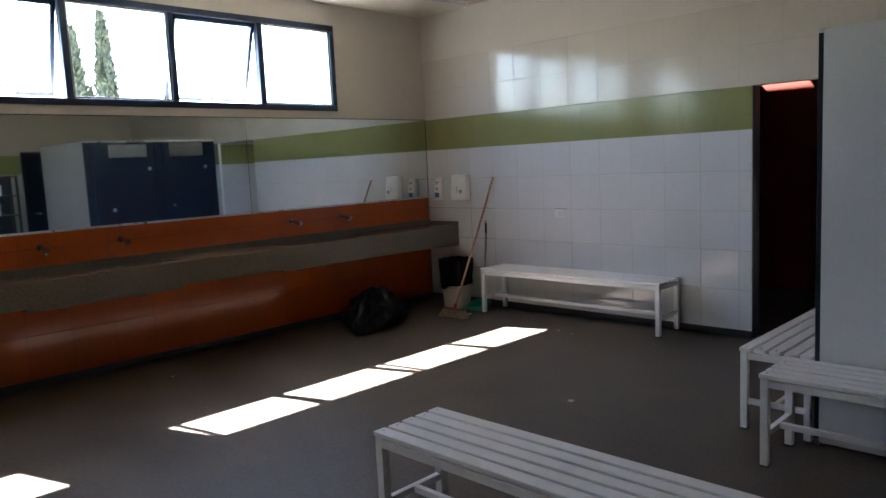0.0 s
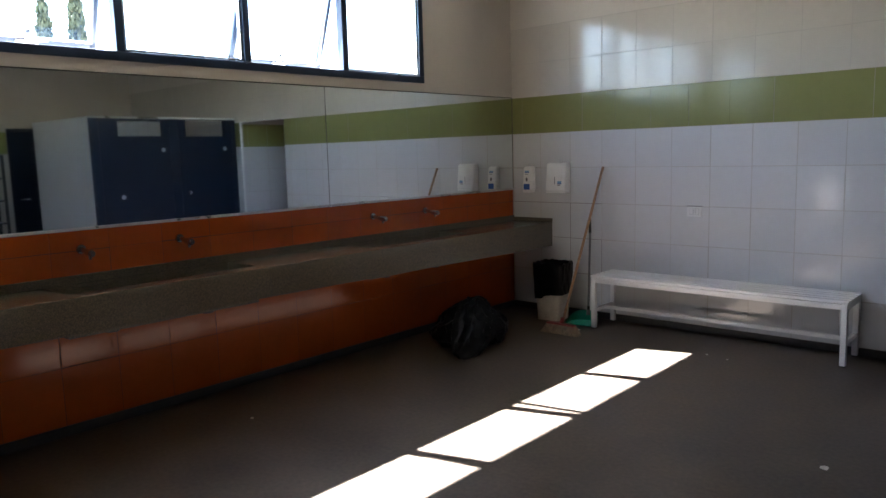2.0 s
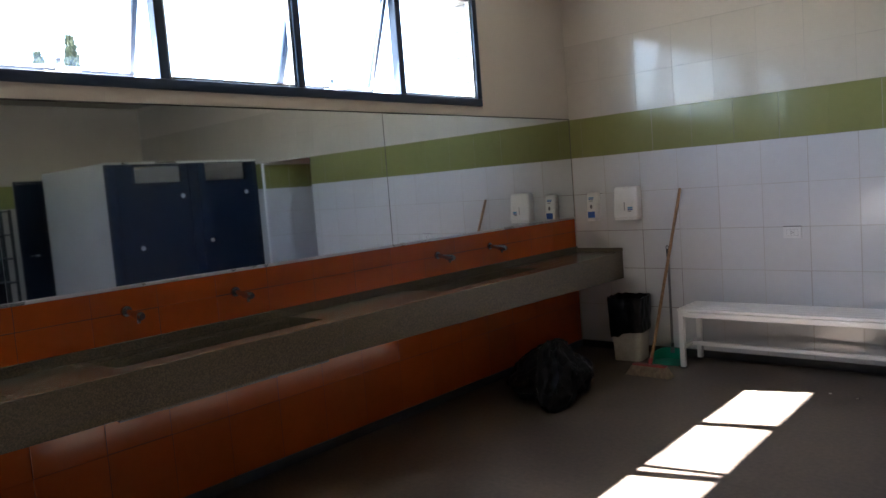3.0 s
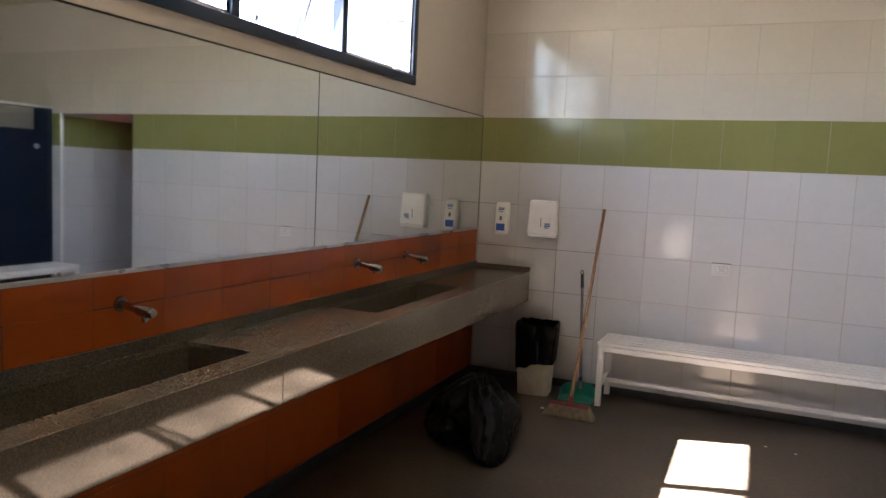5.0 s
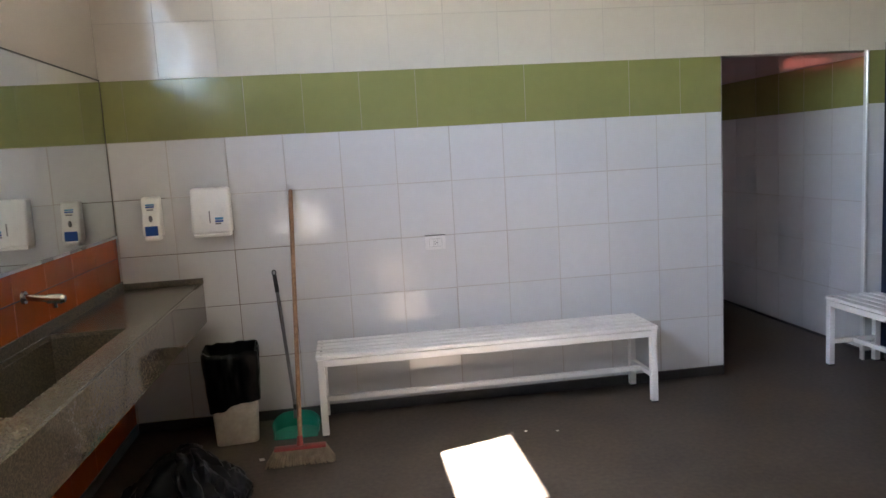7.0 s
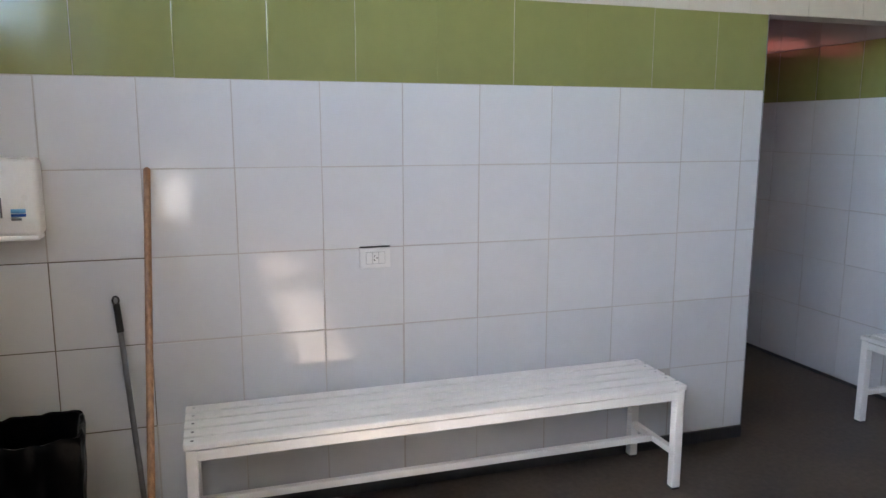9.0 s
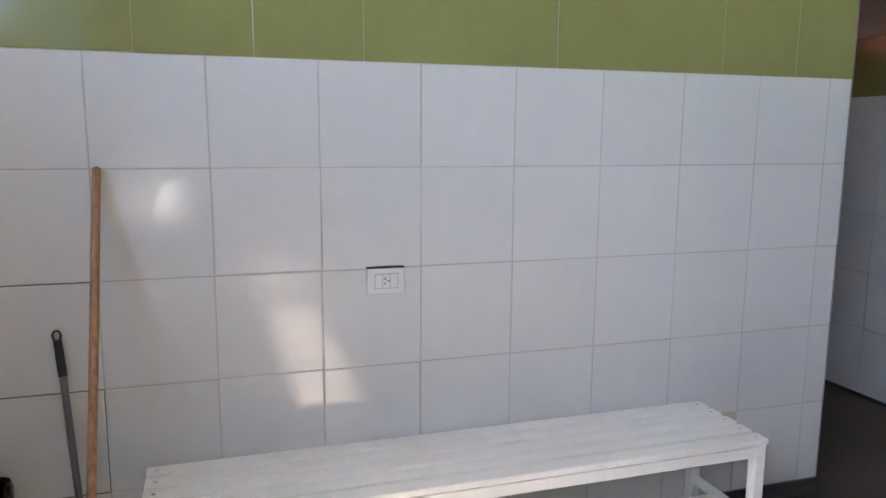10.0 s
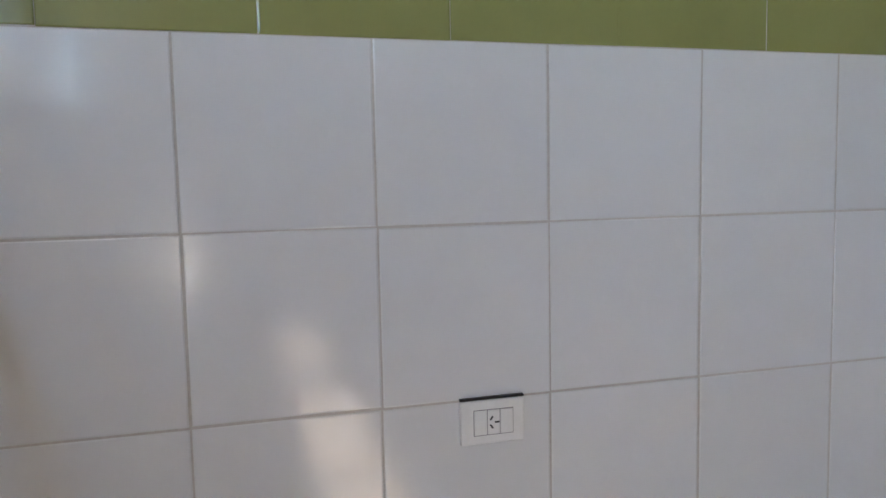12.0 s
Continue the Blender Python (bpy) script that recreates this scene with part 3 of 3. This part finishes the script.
for y0, y1, z, h in ((0.06, 0.46, 1.0405, 0.20), (0.06, 0.50, 1.3805, 0.18), (0.10, 0.40, 0.7005, 0.16)):
    bx = thing("storage_box", "pale lidded box standing on the dark rack", "box", group="pale boxes on the rack", at=(X_EAST - 0.42, -2.94, z))
    box_part("body", (0.03, 0.36, y0, y1, 0, h - 0.03), M_WHITEPL, bx, bevel=0.008)
    box_part("lid", (0.024, 0.366, y0 - 0.006, y1 + 0.006, h - 0.0295, h), M_WHITEPL, bx, bevel=0.006)

# ---- wall dispensers and socket ----
soap = thing("soap_dispenser", "white plastic soap dispenser with a blue lower panel", "dispenser", at=(0.174, 0.0, 1.166))
bm = bmesh.new()
vs = add_box(bm, 0, 0.107, -0.085, -0.002, 0.022, 0.254, bevel=0.016, seg=3)
for v in bm.verts:
    if v.co.y < -0.05:
        v.co.y += 0.035 * max(0, (v.co.z - 0.16) / 0.094) ** 2
part("housing", bm, M_WHITEPL, soap)
box_part("base", (0.012, 0.095, -0.095, -0.002, 0.0, 0.03), M_WHITEPL, soap, bevel=0.01, seg=3)
box_part("blue_panel", (0.018, 0.089, -0.0885, -0.083, 0.03, 0.085), M_BLUEPL, soap, "dark blue panel", bevel=0.003)
bm = bmesh.new()
bmesh.ops.create_uvsphere(bm, u_segments=16, v_segments=10, radius=1, matrix=Matrix.Translation((0.0535, -0.084, 0.128)) @ Matrix.Diagonal((0.011, 0.006, 0.019, 1)))
part("viewing_window", bm, M_GREYPL, soap, "grey oval level window")
box_part("label_bar", (0.03, 0.077, -0.083, -0.078, 0.192, 0.200), M_BLUEPL, soap, bevel=0.001, seg=1)
box_part("label_bar", (0.03, 0.077, -0.080, -0.072, 0.203, 0.212), M_SKYPL, soap, bevel=0.001, seg=1)
box_part("label_bar", (0.036, 0.072, -0.0845, -0.0815, 0.176, 0.182), M_GREYPL, soap, bevel=0.001, seg=1)

towel = thing("paper_towel_dispenser", "white plastic paper towel dispenser on the tiles", "dispenser", at=(0.450, 0.0, 1.167))
bm = bmesh.new()
add_box(bm, 0, 0.226, -0.10, -0.002, 0.016, 0.285, bevel=0.018, seg=3)
for v in bm.verts:
    if v.co.y < -0.05:
        v.co.y += 0.03 * max(0, (v.co.z - 0.15) / 0.135) ** 2
        v.co.x = 0.113 + (v.co.x - 0.113) * (0.97 if v.co.z > 0.2 else 1)
part("cover", bm, M_WHITEPL, towel)
box_part("base", (0.008, 0.218, -0.094, -0.002, 0.0, 0.02), M_WHITEPL, towel, bevel=0.007, seg=3)
box_part("slot", (0.106, 0.112, -0.1015, -0.098, 0.082, 0.152), M_GREYPL, towel, "dark level slot", bevel=0.001, seg=1)
box_part("label_bar", (0.138, 0.184, -0.1015, -0.099, 0.098, 0.112), M_SKYPL, towel, bevel=0.001, seg=1)
box_part("label_bar", (0.138, 0.184, -0.1013, -0.099, 0.085, 0.095), M_BLUEPL, towel, bevel=0.001, seg=1)
box_part("label_bar", (0.138, 0.17, -0.1013, -0.099, 0.072, 0.080), M_GREYPL, towel, bevel=0.001, seg=1)

sock = thing("power_socket", "white wall socket plate between two tile joints", "socket", at=(1.812, 0.0, 0.986))
box_part("plate", (0, 0.128, -0.011, -0.001, 0, 0.085), M_SOCKETPL, sock, bevel=0.003)
for x0, x1 in ((0.027, 0.052), (0.0535, 0.0775), (0.079, 0.104)):
    box_part("module", (x0, x1, -0.0135, -0.009, 0.019, 0.066), M_SOCKETPL, sock, bevel=0.001, seg=1)
for dx, dz, r in ((-0.005, 0.008, 35), (-0.005, -0.008, -35), (0.006, 0.0, 90)):
    bm = bmesh.new()
    add_box(bm, -0.0016, 0.0016, -0.001, 0.001, -0.0045, 0.0045, m=pose(0.0655 + dx, -0.0137, 0.0425 + dz, 0, r, 0))
    part("contact_slot", bm, M_BLACKPL, sock, smooth=False)
box_part("top_gap", (0.0, 0.128, -0.010, -0.001, 0.0855, 0.0905), M_BLACKPL, sock, "dark gap above the plate", bevel=0.001, seg=1)
for x0, x1, z0, z1 in ((0.0522, 0.0534, 0.019, 0.066), (0.0777, 0.0789, 0.019, 0.066), (0.0256, 0.0268, 0.019, 0.066), (0.1042, 0.1052, 0.019, 0.066),
                       (0.0256, 0.1052, 0.0176, 0.0188), (0.0256, 0.1052, 0.0662, 0.0674)):
    box_part("module_joint", (x0, x1, -0.0118, -0.010, z0, z1), M_GREYPL, sock, bevel=0, seg=1)

# ---- waste bin with liner ----
def soft_box(w0, d0, w1, d1, z0, z1, rings, seed, crease=0.0, k=4.0, n=48):
    """An open tapering tube with rounded corners and creases."""
    bm = bmesh.new()
    rows = []
    for j in range(rings + 1):
        f = j / rings
        w, d, z = w0 + (w1 - w0) * f, d0 + (d1 - d0) * f, z0 + (z1 - z0) * f
        row = []
        for i in range(n):
            a = 2 * math.pi * i / n
            c, s = math.cos(a), math.sin(a)
            r = (abs(c) ** k + abs(s) ** k) ** (-1 / k)
            q = 1 + crease * noise.noise(Vector((c * 4, s * 4, f * 3 + seed))) + crease * 0.6 * noise.noise(Vector((c * 11, s * 11, f * 2.2 + seed)))
            row.append(bm.verts.new((w / 2 * c * r * q, d / 2 * s * r * q, z)))
        rows.append(row)
    for j in range(rings):
        for i in range(n):
            bm.faces.new((rows[j][i], rows[j][(i + 1) % n], rows[j + 1][(i + 1) % n], rows[j + 1][i]))
    return bm, rows


bin_ob = thing("waste_bin", "dirty white rectangular bin with a black liner folded over", "bin", at=(0.628, -0.245, 0))
bin_ob.rotation_euler = (0, 0, radians(6))
bm, rows = soft_box(0.235, 0.22, 0.285, 0.27, 0.0, 0.51, 6, 1, 0.0, k=7)
bm.faces.new(list(reversed(rows[0])))
part("body", bm, M_BIN, bin_ob)
bm, rows = soft_box(0.285, 0.27, 0.315, 0.30, 0.228, 0.522, 18, 5, 0.04, k=6, n=96)
for v in rows[0]:
    v.co.z += 0.035 * (v.co.x / 0.15) + 0.02 * noise.noise(v.co * 20)
last = rows[-1]
inner = []
for lift, s in ((0.016, 0.97), (0.012, 0.90), (-0.03, 0.84), (-0.16, 0.78)):
    ring = [bm.verts.new((v.co.x * s, v.co.y * s, 0.522 + lift + 0.012 * noise.noise(Vector((v.co.x * 25, v.co.y * 25, lift * 30))))) for v in rows[-1]]
    for i in range(len(ring)):
        bm.faces.new((last[i], last[(i + 1) % len(ring)], ring[(i + 1) % len(ring)], ring[i]))
    last = ring
bm.faces.new(last)
part("liner", bm, M_BAG, bin_ob, "crumpled black bin liner")

# ---- full rubbish bag on the floor ----
bag = thing("rubbish_bag", "full crumpled black rubbish bag slumped on the floor", "bag", at=(0.56, -1.38, 0))
bm = bmesh.new()
bmesh.ops.create_icosphere(bm, subdivisions=6, radius=1)
for v in bm.verts:
    p = v.co.copy()
    az, flat = math.atan2(p.y, p.x), math.hypot(p.x, p.y)
    q = 1 + 0.16 * noise.noise(p * 1.5 + Vector((3, 1, 7))) + 0.07 * noise.noise(p * 3.4) \
        - 0.16 * abs(noise.noise(Vector((p.x * 4.5, p.y * 4.5, p.z * 1.1)))) + 0.02 * noise.noise(p * 13)
    top = max(0.0, p.z) * math.exp(-flat * flat / 0.22)
    pleat = math.sin(az * 9 + 4 * noise.noise(p * 2.5)) * 0.016 * max(0.0, p.z) * min(1.0, flat * 2)
    w = Vector((p.x * 0.29 * q, p.y * 0.36 * q, 0.125 + p.z * 0.165 * q + 0.10 * top + pleat))
    w += Vector((0.03, 0.06, 0.0)) * top
    w.x += 0.012 * math.sin(w.z * 40 + 6 * az)
    v.co = (w.x, w.y, max(w.z, 0.003 + 0.004 * abs(noise.noise(w * 30))))
part("sack", bm, M_BAG, bag)
# the gathered mouth of the bag hangs over its side and trails onto the floor
bm = bmesh.new()
spine = [Vector(c) for c in ((0.0, 0.09, 0.335), (0.07, 0.03, 0.325), (0.13, -0.09, 0.265), (0.18, -0.21, 0.17), (0.225, -0.33, 0.085), (0.26, -0.46, 0.02))]
wide, thick, rows = (0.05, 0.11, 0.16, 0.165, 0.135, 0.07), (0.02, 0.035, 0.045, 0.05, 0.045, 0.016), []
N, K = 56, 30
for k in range(K + 1):
    f = k / K * (len(spine) - 1)
    i0 = min(int(f), len(spine) - 2)
    g = f - i0
    g2 = g * g * (3 - 2 * g)
    c = spine[i0].lerp(spine[i0 + 1], g)
    along = (spine[i0 + 1] - spine[i0]).normalized()
    side = along.cross(Vector((0.75, -0.2, 0.63))).normalized()
    out = side.cross(along).normalized()
    a, b = wide[i0] + (wide[i0 + 1] - wide[i0]) * g2, thick[i0] + (thick[i0 + 1] - thick[i0]) * g2
    row = []
    for n_ in range(N):
        q = 2 * math.pi * n_ / N
        fold = 1 + 0.34 * math.sin(q * 9 + 5 * noise.noise(Vector((k * 0.12, q, 1)))) * min(1, k / 6) + 0.18 * noise.noise(Vector((math.cos(q) * 3, math.sin(q) * 3, k * 0.25)))
        w = c + side * (a * math.cos(q) * (0.85 + 0.15 * fold)) + out * (b * math.sin(q) * fold)
        w += out * (0.022 * noise.noise(w * 17) + 0.010 * noise.noise(w * 42)) + side * (0.016 * noise.noise(w * 13 + Vector((5, 0, 2))))
        w.z = max(w.z, 0.004)
        row.append(bm.verts.new(w))
    rows.append(row)
for r0, r1 in zip(rows, rows[1:]):
    for n_ in range(N):
        bm.faces.new((r0[n_], r0[(n_ + 1) % N], r1[(n_ + 1) % N], r1[n_]))
bm.faces.new(list(reversed(rows[0])))
bm.faces.new(rows[-1])
part("gathered_mouth", bm, M_BAG, bag, "pleated mouth of the bag trailing on the floor")

# ---- broom ----
broom = thing("broom", "push broom with a long wooden handle leaning on the tiles", "broom", at=(1.013, -0.71, 0))
bm = bmesh.new()
add_rod(bm, (0.0, 0.012, 0.075), (0.010, 0.692, 1.40), 0.0125, 0.0125, seg=16)
bmesh.ops.create_uvsphere(bm, u_segments=14, v_segments=8, radius=0.0128, matrix=Matrix.Translation((0.010, 0.692, 1.40)))
part("handle", bm, M_POLE, broom, "brown wooden handle")
bm = bmesh.new()
add_box(bm, -0.135, 0.135, -0.028, 0.028, 0.078, 0.094, bevel=0.006)
add_rod(bm, (0, 0.004, 0.09), (0, 0.026, 0.135), 0.019, 0.015, seg=16)
part("brush_block", bm, M_REDPL, broom, "worn red brush block")
bm = bmesh.new()
rng = random.Random(4)
for ix in range(34):
    for iy in range(6):
        x, y = -0.13 + 0.26 * ix / 33, -0.026 + 0.052 * iy / 5
        fx, fy = x * 1.36 + rng.uniform(-0.006, 0.006), y * 1.7 + rng.uniform(-0.006, 0.006)
        add_rod(bm, (x, y, 0.08), (fx, fy, 0.002 + rng.uniform(0, 0.004)), 0.0058, 0.0048, seg=5)
part("bristles", bm, M_BRISTLE, broom, "dirty straw-coloured bristles")

# ---- dustpan ----
pan = thing("dustpan", "green plastic dustpan with a long grey handle against the wall", "dustpan", at=(0.965, -0.245, 0))
bm = bmesh.new()
outline = [(-0.118, -0.115)] + [(0.13 * math.cos(q), -0.02 + 0.11 * math.sin(q)) for q in np.linspace(math.pi * 1.12, -math.pi * 0.12, 22)] + [(0.118, -0.115)]
low = [bm.verts.new((x, y, 0.002)) for x, y in outline]
up = [bm.verts.new((x * 0.985, y * 0.985, 0.007)) for x, y in outline]
bm.faces.new(list(reversed(low)))
bm.faces.new(up)
rim_o, rim_i = [], []
for x, y in outline:
    h = 0.012 + 0.085 * max(0.0, min(1.0, (y + 0.10) / 0.17)) ** 0.8
    rim_o.append(bm.verts.new((x * 1.06, y * 1.06, h)))
    rim_i.append(bm.verts.new((x * 1.02, y * 1.02, h)))
for i in range(len(outline) - 1):
    bm.faces.new((low[i], low[i + 1], rim_o[i + 1], rim_o[i]))
    bm.faces.new((rim_o[i], rim_o[i + 1], rim_i[i + 1], rim_i[i]))
    bm.faces.new((rim_i[i], rim_i[i + 1], up[i + 1], up[i]))
bm.faces.new((low[-1], low[0], up[0], up[-1]))
bm.faces.new((low[0], rim_o[0], rim_i[0], up[0]))
bm.faces.new((low[-1], up[-1], rim_i[-1], rim_o[-1]))
part("pan", bm, M_TEAL, pan)
bm = bmesh.new()
add_rod(bm, (-0.005, 0.075, 0.10), (-0.068, 0.218, 0.80), 0.0105, seg=14)
part("pole", bm, M_POLEMETAL, pan, "grey metal pole")
bm = bmesh.new()
add_rod(bm, (-0.068, 0.218, 0.80), (-0.078, 0.232, 0.905), 0.013, 0.012, seg=14)
part("grip", bm, M_BLACKPL, pan, "black hand grip")
bm = bmesh.new()
ring = [Vector((-0.0795 + 0.011 * math.cos(q), 0.2335, 0.918 + 0.016 * math.sin(q))) for q in np.linspace(0, 2 * math.pi, 15)]
for a, b in zip(ring, ring[1:]):
    add_rod(bm, a, b, 0.0035, seg=6)
part("hanging_loop", bm, M_BLACKPL, pan, "black hanging loop")
bm = bmesh.new()
add_rod(bm, (-0.005, 0.075, 0.10), (-0.0085, 0.083, 0.14), 0.013, seg=14)
part("collar", bm, M_BLACKPL, pan, "black plastic collar")
bm = bmesh.new()
add_rod(bm, (-0.004, 0.07, 0.06), (-0.005, 0.075, 0.11), 0.018, 0.014, seg=14)
part("socket", bm, M_GREYPL, pan)

# ---- ceiling lamp ----
lamp = thing("batten_lamp", "unlit fluorescent batten lamp under the ceiling", "ceiling lamp", at=(0.98, -0.9, H))
box_part("housing", (-0.035, 0.035, -0.62, 0.62, -0.05, -0.001), M_LAMPBODY, lamp, bevel=0.006)
bm = bmesh.new()
add_rod(bm, (0, -0.59, -0.078), (0, 0.59, -0.078), 0.014, seg=16)
part("tube", bm, M_TUBE, lamp, "unlit white tube")
for y in (-0.605, 0.605):
    box_part("lampholder", (-0.018, 0.018, y - 0.014, y + 0.014, -0.1, -0.048), M_WHITEPL, lamp, bevel=0.004)

# ---- litter on the floor ----
rng = random.Random(9)
for i, (x, y, s) in enumerate(((3.475, -2.21, 0.022), (0.80, -0.62, 0.016), (2.25, -0.62, 0.009), (2.42, -0.66, 0.008), (1.06, -0.52, 0.022), (0.62, -3.55, 0.012))):
    bm = bmesh.new()
    bmesh.ops.create_icosphere(bm, subdivisions=2, radius=s)
    for v in bm.verts:
        v.co *= 1 + 0.5 * noise.noise(v.co * 80 + Vector((i * 3, 0, 0)))
        v.co.z = v.co.z * 0.25 + s * 0.2
        v.co.z = max(v.co.z, 0.0005)
    lit = solid("litter_scrap", bm, M_PAPER, "small crumpled pale scrap lying on the floor", "litter", group="scraps on the floor")
    lit.location = (x, y, 0)

# ---- outdoors ----
bm = bmesh.new()
s = 2000
vs = [bm.verts.new(p) for p in ((-s, -s, -0.35), (s, -s, -0.35), (s, s, -0.35), (-s, s, -0.35))]
bm.faces.new(vs)
solid("ground", bm, M_GROUND, "dry pale earth outside the building", "ground", kind="structure", smooth=False)


def cypress(x, y, h, seed):
    t = thing("cypress_tree", "tall slender dark cypress tree outside the window", "tree", group="cypress trees outside", at=(x, y, -0.35))
    rng = random.Random(seed)
    bm = bmesh.new()
    add_rod(bm, (0, 0, 0), (0.02, 0, h * 0.9), 0.16, 0.02, seg=10)
    for i in range(26):
        z = h * (0.1 + 0.78 * i / 26)
        a = rng.uniform(0, 6.28)
        r = 0.5 * (1 - z / h) + 0.12
        add_rod(bm, (0, 0, z), (r * math.cos(a), r * math.sin(a), z + 0.7), 0.03, 0.008, seg=5)
    part("trunk", bm, M_BARK, t)
    verts, faces = [], []
    for i in range(5200):
        f = rng.random() ** 1.15
        z = h * (0.05 + 0.95 * f)
        wide = 0.85 * (min(1, f * 7 + 0.35)) * (1 - f) ** 0.62 + 0.05
        a = rng.uniform(0, 6.283)
        r = wide * (0.45 + 0.55 * rng.random()) * (1 + 0.28 * noise.noise(Vector((math.cos(a) * 2, math.sin(a) * 2, z * 1.1 + seed))))
        c = Vector((r * math.cos(a), r * math.sin(a), z))
        up = Vector((rng.gauss(0, 0.35), rng.gauss(0, 0.35), 1)).normalized()
        sd = up.cross(Vector((rng.gauss(0, 1), rng.gauss(0, 1), 0.1))).normalized()
        ln_, wd = rng.uniform(0.18, 0.42), rng.uniform(0.03, 0.075)
        k = len(verts)
        verts += [c - sd * wd, c + up * ln_ * 0.5 - sd * wd * 1.2, c + up * ln_, c + up * ln_ * 0.5 + sd * wd * 1.2]
        faces.append((k, k + 1, k + 2, k + 3))
    me = bpy.data.meshes.new("crown")
    me.from_pydata([tuple(v) for v in verts], [], faces)
    me.materials.append(M_LEAF)
    cr = new("crown", me)
    cr.parent = t
    return t


cypress(-32.4, 9.3, 10.2, 1)
cypress(-32.9, 8.0, 9.4, 2)
cypress(-34.0, 9.0, 6.6, 3)


# ---- tiles, last ----
TILE_MESH = {}


def tile_mesh(w, h, mat, g):
    """A tile with chamfered front edges; its back lies in the plane of the joints, its face 4 mm proud, facing -y."""
    key = (round(w, 4), round(h, 4), mat.name, g)
    if key not in TILE_MESH:
        c = 0.0026
        bm = bmesh.new()
        rows = []
        for d, ins in ((0.0, g), (-0.0008, g), (-0.0016, g + c)):
            rows.append([bm.verts.new((x, d, z)) for x, z in ((ins, ins), (w - ins, ins), (w - ins, h - ins), (ins, h - ins))])
        for r0, r1 in zip(rows, rows[1:]):
            for i in range(4):
                bm.faces.new((r0[i], r0[(i + 1) % 4], r1[(i + 1) % 4], r1[i]))
        bm.faces.new(rows[-1])
        TILE_MESH[key] = mesh_of("tile", bm, mat)
    return TILE_MESH[key]


rng = random.Random(12)


def lay(parent, m, cuts_u, cuts_z, mat, g=0.0015, tilt=0.05):
    """Tiles between the given joints on a wall; m takes the wall's own x, z to the world."""
    for a, b in zip(cuts_u, cuts_u[1:]):
        for c, d in zip(cuts_z, cuts_z[1:]):
            if b - a < 0.012 or d - c < 0.012:
                continue
            ob = new("tile", tile_mesh(b - a, d - c, mat, g))
            ob.parent = parent
            jig = pose(rng.gauss(0, 0.0006), rng.gauss(0, 0.0003), rng.gauss(0, 0.0006), rng.gauss(0, tilt), 0, rng.gauss(0, tilt))
            ob.matrix_basis = m @ Matrix.Translation((a, 0, c)) @ jig


def cuts(lo, hi, start, pitch):
    k0 = math.ceil((lo + 0.01 - start) / pitch)
    out = [lo]
    while start + k0 * pitch < hi - 0.01:
        out.append(start + k0 * pitch)
        k0 += 1
    return out + [hi]


NORTH = Matrix.Translation((0, 0.0016, 0))
X0 = 1.667
zlow = [0.062] + [G + P * k for k in range(1, 6)]
lay(wall_n, NORTH, cuts(0.012, X_EDGE, X0, P), zlow, M_TILE, 0.0022, 0.08)
lay(wall_n, NORTH, cuts(0.002, X_EDGE, X0 + P * 0.43, 0.337), [G + 5 * P, Z_LINTEL], M_GREEN, 0.0006, 0.004)
lay(wall_n, NORTH, cuts(0.002, X_EAST, X0, P), [Z_LINTEL, G + 7 * P, G + 8 * P], M_TILE_UP, 0.0015, 0.07)
lay(wall_n, NORTH, [X_JAMB + 0.012, 4.95], zlow, M_TILE)
lay(wall_n, NORTH, [X_JAMB + 0.012, 4.95], [G + 5 * P, Z_LINTEL], M_GREEN)

# passage wall, facing -x
PASS = Matrix.Translation((4.93, 2.4, 0)) @ pose(0, 0, 0, 0, 0, -90)
pc = cuts(0.002, 2.366, 0.2, P)
lay(wall_p, PASS, pc, [0.02] + zlow[1:], M_TILE)
lay(wall_p, PASS, pc, [G + 5 * P, G + 6 * P], M_GREEN)
lay(wall_p, PASS, pc, [G + 6 * P, G + 7 * P, G + 8 * P, 3.29], M_TILE)

# orange tiles of the basin wall, facing +x; u runs from south to north
wall_b = thing("wall_basin_tiles", "glossy orange tiles behind and below the washbasin counter", "wall tiles", kind="structure")
bm = bmesh.new()
add_box(bm, 0.0005, 0.0015, -7.1, -0.002, 0.06, 1.187)
part("grout_bed", bm, M_GROUT_RUST, wall_b, smooth=False)
bm = bmesh.new()
add_box(bm, 0.0015, 0.0021, -7.1, -0.004, G + 3 * P - 0.0022, G + 3 * P + 0.0022)
part("dirty_joint", bm, M_GROUT_DARK, wall_b, "dark grimy joint above the basins", smooth=False)
WEST = Matrix.Translation((0.0012, 0, 0)) @ pose(0, 0, 0, 0, 0, 90)
lay(wall_b, WEST, cuts(-7.1, -0.004, -0.057 - 30 * P, P), [0.062, G + P, G + 2 * P, G + 3 * P, 1.187], M_ORANGE, 0.0014, 0.04)

# dirt-darkened joints near the basin corner
for x0, x1, z0, z1 in ((0.012, 1.0, G + 3 * P, G + 3 * P), (0.48, 1.0, G + 2 * P, G + 2 * P), (0.70, 1.001, G + P, G + P),
                       (X0 - 3 * P, X0 - 3 * P, G + P, G + 3 * P), (X0 - 2 * P, X0 - 2 * P, G + P, G + 2 * P), (0.012, 0.30, G + 4 * P, G + 4 * P)):
    w = 0.0017
    bm = bmesh.new()
    if z0 == z1:
        add_box(bm, x0, x1, 0.0003, 0.0014, z0 - w, z0 + w)
    else:
        add_box(bm, x0 - w, x0 + w, 0.0003, 0.0014, z0 + w, z1 - w)
    part("dirty_joint", bm, M_DIRT, wall_n, "dark grimy tile joint", smooth=False)
